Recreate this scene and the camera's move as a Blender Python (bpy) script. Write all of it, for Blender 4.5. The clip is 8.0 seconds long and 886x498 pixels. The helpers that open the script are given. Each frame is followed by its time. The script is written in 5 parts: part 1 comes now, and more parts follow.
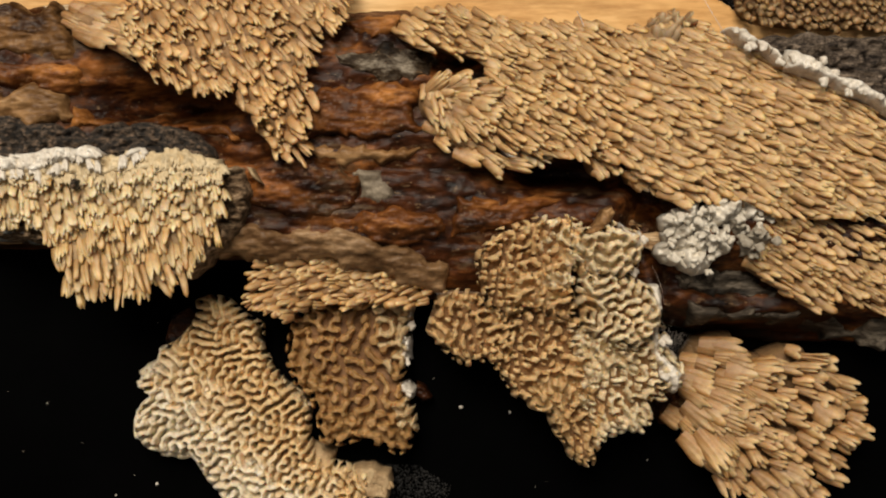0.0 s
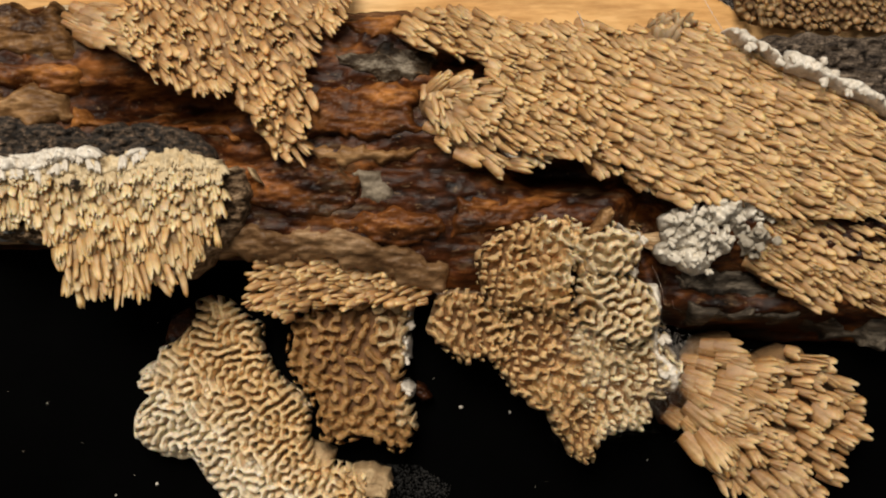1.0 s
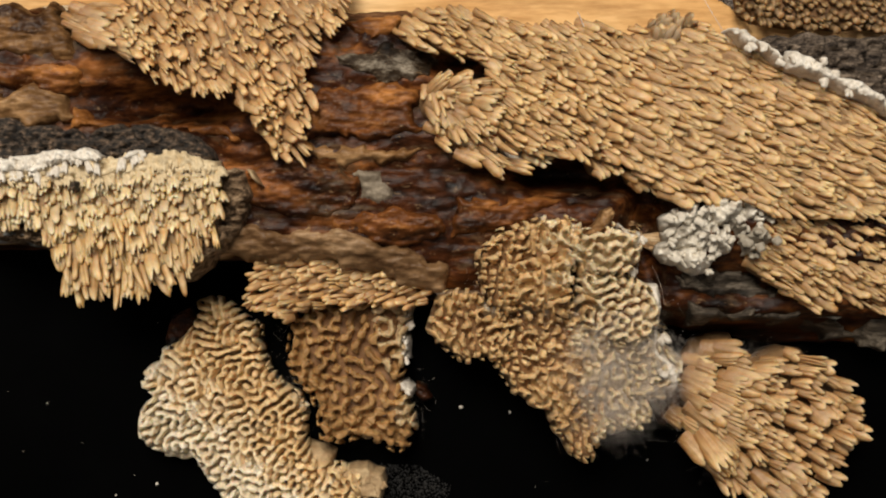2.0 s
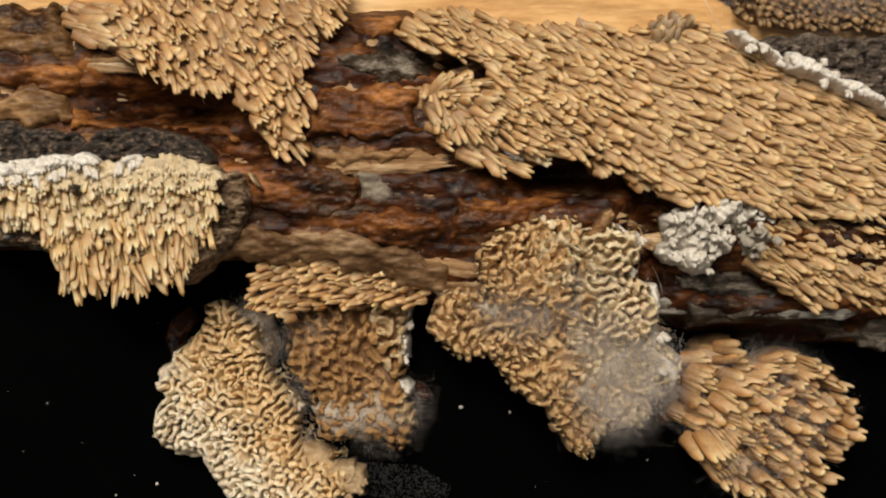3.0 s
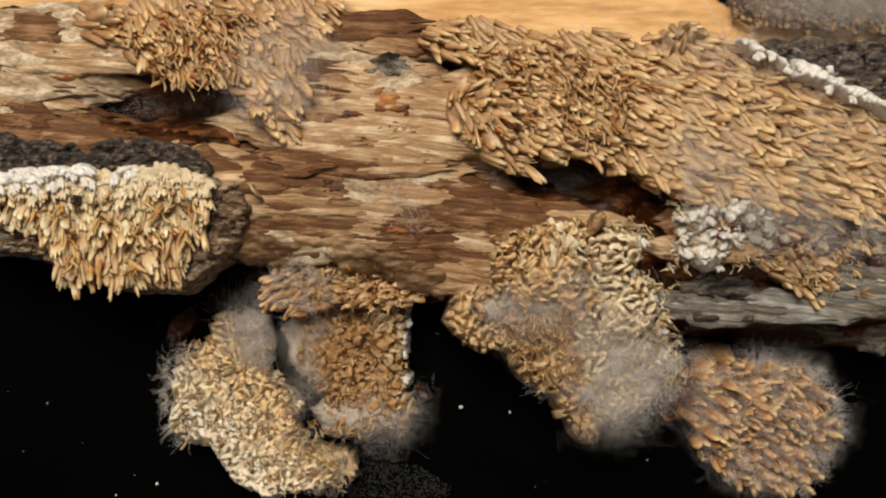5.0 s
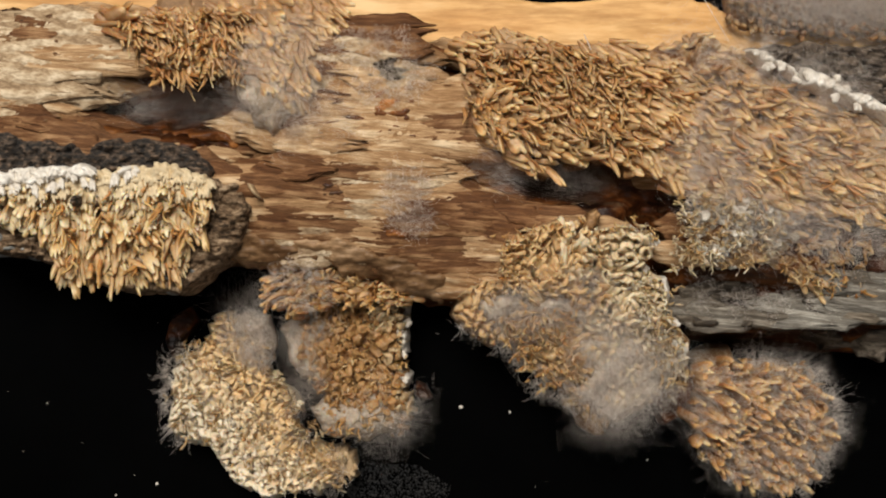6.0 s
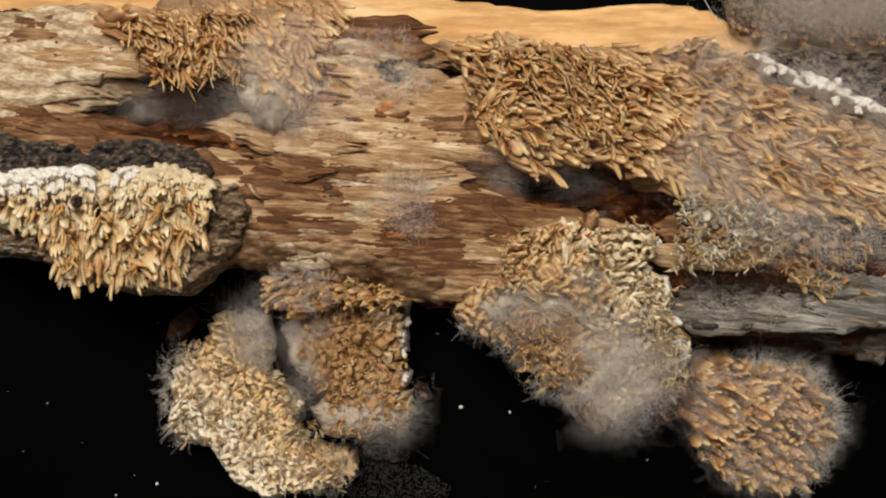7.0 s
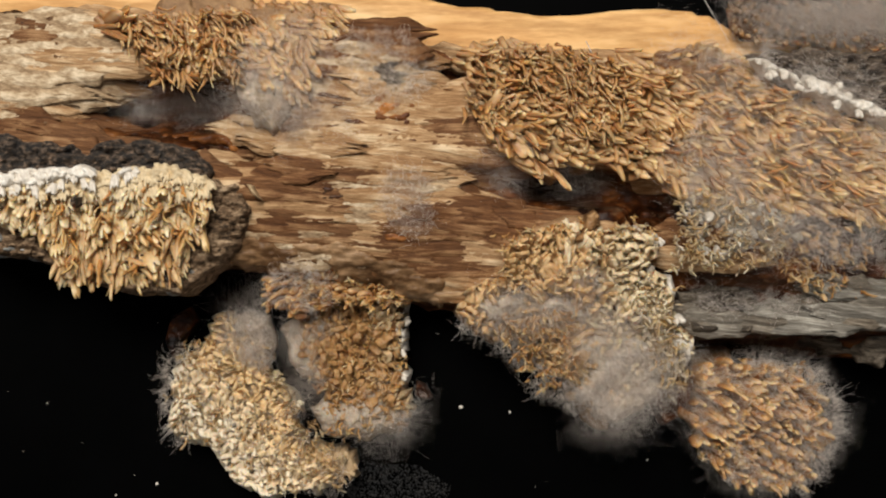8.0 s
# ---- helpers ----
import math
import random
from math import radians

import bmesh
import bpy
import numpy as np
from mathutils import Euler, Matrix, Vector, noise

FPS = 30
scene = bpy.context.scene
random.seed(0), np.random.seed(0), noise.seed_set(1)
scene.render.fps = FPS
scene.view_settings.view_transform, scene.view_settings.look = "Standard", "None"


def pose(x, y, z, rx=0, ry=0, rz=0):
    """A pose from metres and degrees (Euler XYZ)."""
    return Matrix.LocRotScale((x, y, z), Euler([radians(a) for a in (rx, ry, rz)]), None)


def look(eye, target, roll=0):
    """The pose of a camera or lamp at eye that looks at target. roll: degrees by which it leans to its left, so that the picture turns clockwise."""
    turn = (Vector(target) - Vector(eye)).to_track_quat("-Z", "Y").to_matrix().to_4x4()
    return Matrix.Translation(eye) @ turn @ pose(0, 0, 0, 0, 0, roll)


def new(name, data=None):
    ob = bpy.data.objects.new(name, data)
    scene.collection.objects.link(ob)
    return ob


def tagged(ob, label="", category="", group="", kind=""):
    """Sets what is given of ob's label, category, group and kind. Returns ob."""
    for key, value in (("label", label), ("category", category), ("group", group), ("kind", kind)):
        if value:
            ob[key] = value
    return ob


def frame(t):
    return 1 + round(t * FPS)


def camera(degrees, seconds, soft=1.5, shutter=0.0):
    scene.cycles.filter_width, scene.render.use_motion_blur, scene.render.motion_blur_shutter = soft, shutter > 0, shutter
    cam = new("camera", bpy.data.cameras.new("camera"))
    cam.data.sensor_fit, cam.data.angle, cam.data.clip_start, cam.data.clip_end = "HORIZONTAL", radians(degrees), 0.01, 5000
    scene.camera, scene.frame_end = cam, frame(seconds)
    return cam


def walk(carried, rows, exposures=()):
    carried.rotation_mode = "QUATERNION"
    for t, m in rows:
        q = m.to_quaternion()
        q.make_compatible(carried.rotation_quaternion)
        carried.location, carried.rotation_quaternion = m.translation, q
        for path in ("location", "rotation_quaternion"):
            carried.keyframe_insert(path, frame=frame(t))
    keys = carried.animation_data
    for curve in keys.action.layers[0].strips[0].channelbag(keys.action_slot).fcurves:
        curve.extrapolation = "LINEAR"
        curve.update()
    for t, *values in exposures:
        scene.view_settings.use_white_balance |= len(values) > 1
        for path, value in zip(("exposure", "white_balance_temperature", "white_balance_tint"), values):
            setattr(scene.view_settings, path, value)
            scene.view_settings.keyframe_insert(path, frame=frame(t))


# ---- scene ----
# All lengths below are in millimetres unless said otherwise; MM turns them into metres.
MM = 0.001
cam = camera(40, 8.0, soft=2.1)
EYE = pose(0, 0, 0.1508)
walk(cam, [(0.0, EYE), (8.0, EYE)],
     exposures=[(0.0, 0.0, 6640, 10), (1.5, 0.05, 6450, 10), (2.8, 0.09, 6300, 10), (5.0, 0.16, 6090, 10), (8.0, 0.19, 6010, 10)])

# ---- light: one soft lamp above the far side, a dim room round it ----
world = bpy.data.worlds.new("room_light")
scene.world = world
world.use_nodes = True
world.node_tree.nodes["Background"].inputs["Color"].default_value = (1.0, 0.93, 0.85, 1)
world.node_tree.nodes["Background"].inputs["Strength"].default_value = 0.13
lamp = bpy.data.lights.new("softbox", "AREA")
lamp.shape, lamp.size, lamp.energy, lamp.color = "DISK", 0.26, 3.3, (1.0, 0.92, 0.80)
lamp_ob = new("softbox", lamp)
lamp_ob.matrix_world = look((-0.07, 0.24, 0.46), (0, 0, 0.01))

# ---- small tools ----
rng = np.random.RandomState(7)
MOVES = []
TIMES = (0.0, 1.5, 2.8, 3.75, 4.7, 5.8, 6.9, 8.0)


def hashed(i, j, seed):
    h = (i * 374761393 + j * 668265263 + seed * 974634777) & 0xFFFFFFFF
    h = ((h ^ (h >> 13)) * 1274126177) & 0xFFFFFFFF
    return ((h ^ (h >> 16)) & 0xFFFF) / 65535.0


def grain(x, y, seed=0):
    """Smooth noise from 0 to 1 at whole steps of x and y."""
    x, y = np.asarray(x, float), np.asarray(y, float)
    i, j = np.floor(x).astype(np.int64), np.floor(y).astype(np.int64)
    u, v = x - i, y - j
    u, v = u * u * (3 - 2 * u), v * v * (3 - 2 * v)
    a, b = hashed(i, j, seed), hashed(i + 1, j, seed)
    c, d = hashed(i, j + 1, seed), hashed(i + 1, j + 1, seed)
    return (a * (1 - u) + b * u) * (1 - v) + (c * (1 - u) + d * u) * v


def rough(x, y, seed=0, steps=4):
    total, size = 0, 0.5
    for k in range(steps):
        total = total + size * (grain(np.asarray(x) * 2 ** k, np.asarray(y) * 2 ** k, seed + 31 * k) - 0.5)
        size *= 0.55
    return total


def ragged(outline, step=0.8, size=0.6, seed=0):
    """The closed outline with points every step and an uneven edge."""
    pts, n = [], len(outline)
    for k in range(n):
        a, b = np.array(outline[k], float), np.array(outline[(k + 1) % n], float)
        m = max(1, int(np.linalg.norm(b - a) / step))
        for q in range(m):
            p = a + (b - a) * q / m
            pts.append((p[0] + size * 2 * float(rough(p[0] / 2.2, p[1] / 2.2, seed, 3)),
                        p[1] + size * 2 * float(rough(p[0] / 2.2 + 50, p[1] / 2.2, seed + 5, 3))))
    return np.array(pts)


def inside(x, y, poly):
    x, y = np.asarray(x, float), np.asarray(y, float)
    odd = np.zeros(x.shape, bool)
    a, b = poly, np.roll(poly, -1, axis=0)
    for (x0, y0), (x1, y1) in zip(a, b):
        if y0 == y1:
            continue
        odd ^= ((y0 > y) != (y1 > y)) & (x < (x1 - x0) * (y - y0) / (y1 - y0) + x0)
    return odd


def nearest(x, y, poly):
    """Distance to the outline and the nearest point on it."""
    best = np.full(x.shape, 1e9)
    px, py = np.zeros(x.shape), np.zeros(x.shape)
    a, b = poly, np.roll(poly, -1, axis=0)
    for (x0, y0), (x1, y1) in zip(a, b):
        dx, dy = x1 - x0, y1 - y0
        u = np.clip(((x - x0) * dx + (y - y0) * dy) / (dx * dx + dy * dy + 1e-12), 0, 1)
        qx, qy = x0 + u * dx, y0 + u * dy
        d = np.hypot(x - qx, y - qy)
        m = d < best
        best[m], px[m], py[m] = d[m], qx[m], qy[m]
    return best, px, py


def mesh_of(name, verts, faces, smooth=True):
    me = bpy.data.meshes.new(name)
    me.from_pydata([tuple(float(c) * MM for c in v) for v in verts], [], faces)
    me.validate()
    me.update()
    if smooth:
        me.polygons.foreach_set("use_smooth", [True] * len(me.polygons))
    return me


def part(name, me, material, parent=None, label=""):
    ob = new(name, me)
    if material and not me.materials:
        me.materials.append(material)
    ob.parent = parent
    return tagged(ob, label)


def thing(name, place, label, category, group="", kind=""):
    ob = new(name)
    ob.location = [c * MM for c in place]
    ob.empty_display_size = 0.005
    return tagged(ob, label, category, group, kind)


def lumps(outline, cell, top, bottom, round_=1.0, seeds=None, seed=0, keep=None):
    """Solid bodies over an outline, one for each seed point (or one in all): (verts, faces) lists.
    top, bottom: functions of x and y; round_: how far in from the edge the top rounds down;
    keep: tells from x, y and the distance to the edge which cells stay, for a knobbly edge."""
    poly = np.asarray(outline, float)
    lo, hi = poly.min(0) - cell, poly.max(0) + cell
    nx, ny = int((hi[0] - lo[0]) / cell) + 2, int((hi[1] - lo[1]) / cell) + 2
    gx, gy = np.meshgrid(lo[0] + cell * np.arange(nx), lo[1] + cell * np.arange(ny), indexing="ij")
    dist, qx, qy = nearest(gx, gy, poly)
    inn = inside(gx, gy, poly)
    x, y = np.where(inn, gx, qx), np.where(inn, gy, qy)
    edge = np.where(inn, np.clip(dist / round_, 0, 1), 0)
    edge = np.sqrt(1 - (1 - edge) ** 2)
    zb = bottom(x, y)
    zt = zb + (top(x, y) - zb) * (0.25 + 0.75 * edge)
    live = inn[:-1, :-1] | inn[1:, :-1] | inn[:-1, 1:] | inn[1:, 1:]
    if keep is not None:
        live &= keep(gx[:-1, :-1] + cell / 2, gy[:-1, :-1] + cell / 2, np.where(inn, dist, 0)[:-1, :-1])
    if seeds is None:
        owner = np.zeros(live.shape, int)
        count = 1
    else:
        cx, cy = gx[:-1, :-1] + cell / 2, gy[:-1, :-1] + cell / 2
        cx = cx + 1.6 * rough(cx / 1.5, cy / 1.5, seed + 9, 3)
        cy = cy + 1.6 * rough(cx / 1.5 + 40, cy / 1.5, seed + 19, 3)
        owner = np.argmin([np.hypot(cx - sx, cy - sy) for sx, sy in seeds], axis=0)
        count = len(seeds)
    made = []
    for k in range(count):
        cells = live & (owner == k)
        ids = {}
        verts, faces = [], []

        def vert(i, j, low):
            key = (i, j, low)
            if key not in ids:
                ids[key] = len(verts)
                verts.append((x[i, j], y[i, j], zb[i, j] if low else zt[i, j]))
            return ids[key]
        for i, j in np.argwhere(cells):
            faces.append((vert(i, j, 0), vert(i + 1, j, 0), vert(i + 1, j + 1, 0), vert(i, j + 1, 0)))
            faces.append((vert(i, j + 1, 1), vert(i + 1, j + 1, 1), vert(i + 1, j, 1), vert(i, j, 1)))
            for di, dj, a, b in ((-1, 0, (0, 1), (0, 0)), (1, 0, (1, 0), (1, 1)), (0, -1, (0, 0), (1, 0)), (0, 1, (1, 1), (0, 1))):
                m, n = i + di, j + dj
                if 0 <= m < cells.shape[0] and 0 <= n < cells.shape[1] and cells[m, n]:
                    continue
                p, q = (i + a[0], j + a[1]), (i + b[0], j + b[1])
                faces.append((vert(*q, 0), vert(*p, 0), vert(*p, 1), vert(*q, 1)))
        made.append((np.array(verts) if verts else np.zeros((0, 3)), faces))
    return made


def scatter(outline, gap, seed, most=4000):
    """Points inside an outline, no two nearer than gap."""
    r = np.random.RandomState(seed)
    poly = np.asarray(outline, float)
    lo, hi = poly.min(0), poly.max(0)
    area = (hi - lo).prod()
    tries = r.rand(int(area / gap ** 2 * 14) + 20, 2) * (hi - lo) + lo
    ok = inside(tries[:, 0], tries[:, 1], poly)
    grid, kept = {}, []
    for p in tries[ok]:
        c = (int(p[0] // gap), int(p[1] // gap))
        if any(np.hypot(*(p - q)) < gap for a in (-1, 0, 1) for b in (-1, 0, 1) for q in grid.get((c[0] + a, c[1] + b), ())):
            continue
        grid.setdefault(c, []).append(p)
        kept.append(p)
        if len(kept) >= most:
            break
    return kept


# ---- materials ----
def nodes_of(name):
    m = bpy.data.materials.new(name)
    m.use_nodes = True
    t = m.node_tree
    return m, t, t.nodes["Principled BSDF"]


def add(t, kind, **values):
    n = t.nodes.new(kind)
    for key, value in values.items():
        n.inputs[key].default_value = value
    return n


def ramp(t, source, stops):
    n = t.nodes.new("ShaderNodeValToRGB")
    while len(n.color_ramp.elements) < len(stops):
        n.color_ramp.elements.new(0.5)
    for e, (pos, c) in zip(n.color_ramp.elements, stops):
        e.position, e.color = pos, (*c, 1)
    t.links.new(source, n.inputs["Fac"])
    return n


def noise_of(t, scale, detail=4.0, stretch=None, coords="Object", roughness=0.6):
    c = t.nodes.new("ShaderNodeTexCoord")
    out = c.outputs[coords]
    if stretch:
        mp = t.nodes.new("ShaderNodeMapping")
        mp.inputs["Scale"].default_value = stretch
        t.links.new(out, mp.inputs["Vector"])
        out = mp.outputs["Vector"]
    n = add(t, "ShaderNodeTexNoise", Scale=scale, Detail=detail, Roughness=roughness)
    t.links.new(out, n.inputs["Vector"])
    return n.outputs["Fac"]


def mixed(t, fac, a, b, blend="MIX"):
    n = t.nodes.new("ShaderNodeMix")
    n.data_type, n.blend_type = "RGBA", blend
    for s, v in ((n.inputs[0], fac), (n.inputs[6], a), (n.inputs[7], b)):
        if isinstance(v, bpy.types.NodeSocket):
            t.links.new(v, s)
        elif isinstance(v, tuple):
            s.default_value = (*v, 1)
        else:
            s.default_value = v
    return n.outputs[2]


def bumped(t, bsdf, source, strength, distance):
    b = add(t, "ShaderNodeBump", Strength=strength, Distance=distance)
    t.links.new(source, b.inputs["Height"])
    t.links.new(b.outputs["Normal"], bsdf.inputs["Normal"])


def tooth_material(name, base, tip, gloss=0.5):
    m, t, b = nodes_of(name)
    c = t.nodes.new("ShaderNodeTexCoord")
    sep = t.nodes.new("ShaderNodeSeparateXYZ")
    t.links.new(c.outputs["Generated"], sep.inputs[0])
    # pale tips are pigment; dark roots also paint shade into the gaps
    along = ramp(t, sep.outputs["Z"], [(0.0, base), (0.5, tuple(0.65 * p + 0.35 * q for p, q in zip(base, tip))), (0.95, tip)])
    # browner undersides: drying colour on turning, and shade painted in for contrast
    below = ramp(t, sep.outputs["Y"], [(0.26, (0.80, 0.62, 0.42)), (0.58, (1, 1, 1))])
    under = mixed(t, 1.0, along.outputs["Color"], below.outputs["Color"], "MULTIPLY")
    info = t.nodes.new("ShaderNodeObjectInfo")
    vary = ramp(t, info.outputs["Random"], [(0.0, (0.72, 0.68, 0.62)), (0.5, (0.95, 0.93, 0.9)), (1.0, (1.12, 1.1, 1.05))])
    col = mixed(t, 1.0, under, vary.outputs["Color"], "MULTIPLY")
    spots = ramp(t, noise_of(t, 900, 3), [(0.35, (0.7, 0.62, 0.5)), (0.6, (1, 1, 1))])
    col = mixed(t, 0.7, col, spots.outputs["Color"], "MULTIPLY")
    t.links.new(col, b.inputs["Base Color"])
    b.inputs["Roughness"].default_value = gloss
    b.inputs["Subsurface Weight"].default_value = 0.4
    b.inputs["Subsurface Radius"].default_value = (0.0012, 0.0007, 0.0003)
    b.inputs["Subsurface Scale"].default_value = 1.0
    bumped(t, b, noise_of(t, 1.0, 4, (2600, 2600, 700)), 0.55, 0.00025)
    return m


def crust_material(name, dark, light, size=500, gloss=0.7, relief=0.5, glow=0.0):
    """glow: how far light passes under the surface."""
    m, t, b = nodes_of(name)
    col = ramp(t, noise_of(t, size, 5), [(0.3, dark), (0.7, light)]).outputs["Color"]
    col = mixed(t, 0.6, col, ramp(t, noise_of(t, size * 5, 3), [(0.3, (0.6, 0.57, 0.52)), (0.65, (1.05, 1.05, 1.05))]).outputs["Color"], "MULTIPLY")
    if glow:
        info = t.nodes.new("ShaderNodeObjectInfo")
        vary = ramp(t, info.outputs["Random"], [(0.0, (0.84, 0.80, 0.74)), (0.5, (1, 1, 1)), (1.0, (1.1, 1.1, 1.1))])
        col = mixed(t, 1.0, col, vary.outputs["Color"], "MULTIPLY")
        b.inputs["Subsurface Weight"].default_value = glow
        b.inputs["Subsurface Radius"].default_value = (0.0010, 0.0006, 0.0003)
        b.inputs["Subsurface Scale"].default_value = 1.0
    t.links.new(col, b.inputs["Base Color"])
    b.inputs["Roughness"].default_value = gloss
    bumped(t, b, noise_of(t, size * 4, 4), relief, 0.0004)
    return m


def wood_material(name, dark, mid, light, stretch=(120, 900, 900), gloss=0.5, patchy=0.5, grey=None, relief=0.6, vary=False, stain=0.0):
    m, t, b = nodes_of(name)
    fibre = noise_of(t, 1.0, 6, stretch, roughness=0.65)
    blotch = noise_of(t, 1.0, 4, (90, 190, 190))
    mix = t.nodes.new("ShaderNodeMath")
    mix.operation = "MULTIPLY_ADD"
    t.links.new(blotch, mix.inputs[0])
    mix.inputs[1].default_value = patchy
    t.links.new(fibre, mix.inputs[2])
    even = t.nodes.new("ShaderNodeMath")
    even.operation = "DIVIDE"
    t.links.new(mix.outputs[0], even.inputs[0])
    even.inputs[1].default_value = 1 + patchy
    col = ramp(t, even.outputs[0], [(0.40, dark), (0.5, mid), (0.61, light)]).outputs["Color"]
    if vary:
        info = t.nodes.new("ShaderNodeObjectInfo")
        tone = ramp(t, info.outputs["Random"], [(0.0, (0.74, 0.66, 0.58)), (0.35, (0.92, 0.88, 0.84)), (0.8, (1.05, 1.05, 1.05)), (1.0, (1.08, 1.12, 1.16))])
        col = mixed(t, 1.0, col, tone.outputs["Color"], "MULTIPLY")
    if grey:
        where = ramp(t, noise_of(t, 1.0, 5, (130, 260, 260), roughness=0.7), [(0.56, (0, 0, 0)), (0.68, (1, 1, 1))]).outputs["Color"]
        col = mixed(t, where, col, grey)
    if stain:
        rot = ramp(t, noise_of(t, 1.0, 5, (70, 150, 150), roughness=0.65), [(0.40, (0.16, 0.13, 0.12)), (0.56, (1, 1, 1))]).outputs["Color"]
        col = mixed(t, stain, col, rot, "MULTIPLY")
        fleck = ramp(t, noise_of(t, 1.0, 4, (900, 1500, 1500), roughness=0.7), [(0.60, (0, 0, 0)), (0.70, (0.6, 0.6, 0.6))]).outputs["Color"]
        col = mixed(t, fleck, col, (0.30, 0.19, 0.10))
    fine = ramp(t, noise_of(t, 1.0, 4, tuple(4 * s for s in stretch)), [(0.3, (0.55, 0.5, 0.45)), (0.6, (1, 1, 1))]).outputs["Color"]
    col = mixed(t, 0.7, col, fine, "MULTIPLY")
    t.links.new(col, b.inputs["Base Color"])
    b.inputs["Roughness"].default_value = gloss
    b.inputs["Specular IOR Level"].default_value = 0.16
    bumped(t, b, fibre, relief, 0.0008)
    return m


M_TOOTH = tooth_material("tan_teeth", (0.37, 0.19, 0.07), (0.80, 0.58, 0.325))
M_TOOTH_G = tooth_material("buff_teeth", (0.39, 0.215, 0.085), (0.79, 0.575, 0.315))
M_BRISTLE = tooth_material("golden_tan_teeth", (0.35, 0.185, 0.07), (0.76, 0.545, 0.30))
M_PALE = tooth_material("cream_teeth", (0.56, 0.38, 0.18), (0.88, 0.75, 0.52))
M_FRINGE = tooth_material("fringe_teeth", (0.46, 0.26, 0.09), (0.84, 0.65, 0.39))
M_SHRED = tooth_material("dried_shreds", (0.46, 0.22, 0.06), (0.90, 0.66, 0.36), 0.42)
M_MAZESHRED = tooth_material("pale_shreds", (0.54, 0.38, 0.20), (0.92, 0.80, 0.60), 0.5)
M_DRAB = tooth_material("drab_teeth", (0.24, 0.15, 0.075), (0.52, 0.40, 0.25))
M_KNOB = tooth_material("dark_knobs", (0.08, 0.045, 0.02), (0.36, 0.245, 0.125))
# crust colours stay darker than the teeth to paint shade into gaps
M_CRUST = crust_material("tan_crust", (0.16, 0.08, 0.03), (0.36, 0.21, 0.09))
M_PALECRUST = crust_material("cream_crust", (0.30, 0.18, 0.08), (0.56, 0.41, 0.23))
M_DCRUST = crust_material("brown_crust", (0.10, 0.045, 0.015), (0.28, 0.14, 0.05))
M_FOLD = crust_material("folded_crust", (0.46, 0.26, 0.10), (0.76, 0.55, 0.29), 170, 0.6, 0.5, 0.25)
M_FOLDPALE = crust_material("pale_folded_crust", (0.58, 0.42, 0.23), (0.88, 0.75, 0.52), 170, 0.6, 0.5, 0.25)
M_SLAB = crust_material("brown_slab_crust", (0.26, 0.13, 0.04), (0.52, 0.31, 0.12), 170, 0.55, 0.5, 0.25)
M_SLABPALE = crust_material("buff_slab_crust", (0.42, 0.27, 0.12), (0.70, 0.55, 0.34), 170, 0.55, 0.5, 0.25)
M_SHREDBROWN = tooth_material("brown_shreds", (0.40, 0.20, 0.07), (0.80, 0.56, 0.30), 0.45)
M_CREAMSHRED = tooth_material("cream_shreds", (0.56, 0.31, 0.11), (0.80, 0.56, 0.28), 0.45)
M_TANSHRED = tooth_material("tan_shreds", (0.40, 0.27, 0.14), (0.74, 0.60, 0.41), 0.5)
M_FELT = crust_material("pale_mould_felt", (0.30, 0.235, 0.17), (0.56, 0.47, 0.37), 260, 0.95, 0.9, 0.3)
M_WOODFELT = crust_material("mycelium_on_wood", (0.06, 0.038, 0.02), (0.34, 0.28, 0.20), 420)
M_PATCH = crust_material("dull_white_fungus", (0.50, 0.44, 0.35), (0.84, 0.79, 0.69), 350)
M_MAZE = crust_material("labyrinth_crust", (0.58, 0.34, 0.12), (0.92, 0.74, 0.46), 100, 0.65, 0.5, 0.2)
M_MAZEMID = crust_material("pale_labyrinth_crust", (0.66, 0.45, 0.22), (0.96, 0.84, 0.62), 100, 0.65, 0.5, 0.2)
M_MAZEPALE = crust_material("white_labyrinth_crust", (0.74, 0.58, 0.36), (0.97, 0.91, 0.77), 100, 0.65, 0.5, 0.2)
M_PALEGREY = crust_material("grey_fungus", (0.22, 0.18, 0.13), (0.52, 0.47, 0.38), 350)
M_CREAM = crust_material("cream_mat", (0.52, 0.38, 0.20), (0.82, 0.70, 0.48), 300)
M_CRUMB = crust_material("black_crumbs", (0.002, 0.002, 0.002), (0.014, 0.012, 0.010), 900)
M_WHITE = crust_material("white_mycelium", (0.56, 0.48, 0.38), (0.88, 0.84, 0.76), 450)
m, t, b = nodes_of("charred_bark")
speck = ramp(t, noise_of(t, 1500, 5, (0.7, 1.3, 1)), [(0.3, (0.003, 0.0025, 0.002)), (0.46, (0.03, 0.023, 0.017)), (0.55, (0.11, 0.08, 0.055)), (0.68, (0.32, 0.23, 0.16))])
patch = ramp(t, noise_of(t, 260, 4), [(0.35, (0.4, 0.38, 0.36)), (0.65, (1.2, 1.1, 1.0))])
t.links.new(mixed(t, 1.0, speck.outputs["Color"], patch.outputs["Color"], "MULTIPLY"), b.inputs["Base Color"])
b.inputs["Roughness"].default_value = 0.8
bumped(t, b, noise_of(t, 1500, 5, (0.7, 1.3, 1)), 1.0, 0.0009)
M_BARK = m
M_LOG = wood_material("decayed_wood", (0.008, 0.0025, 0.0008), (0.062, 0.0175, 0.0042), (0.29, 0.105, 0.026), (170, 430, 430), 0.42, 1.2, grey=(0.12, 0.075, 0.04), relief=0.5, stain=0.85)
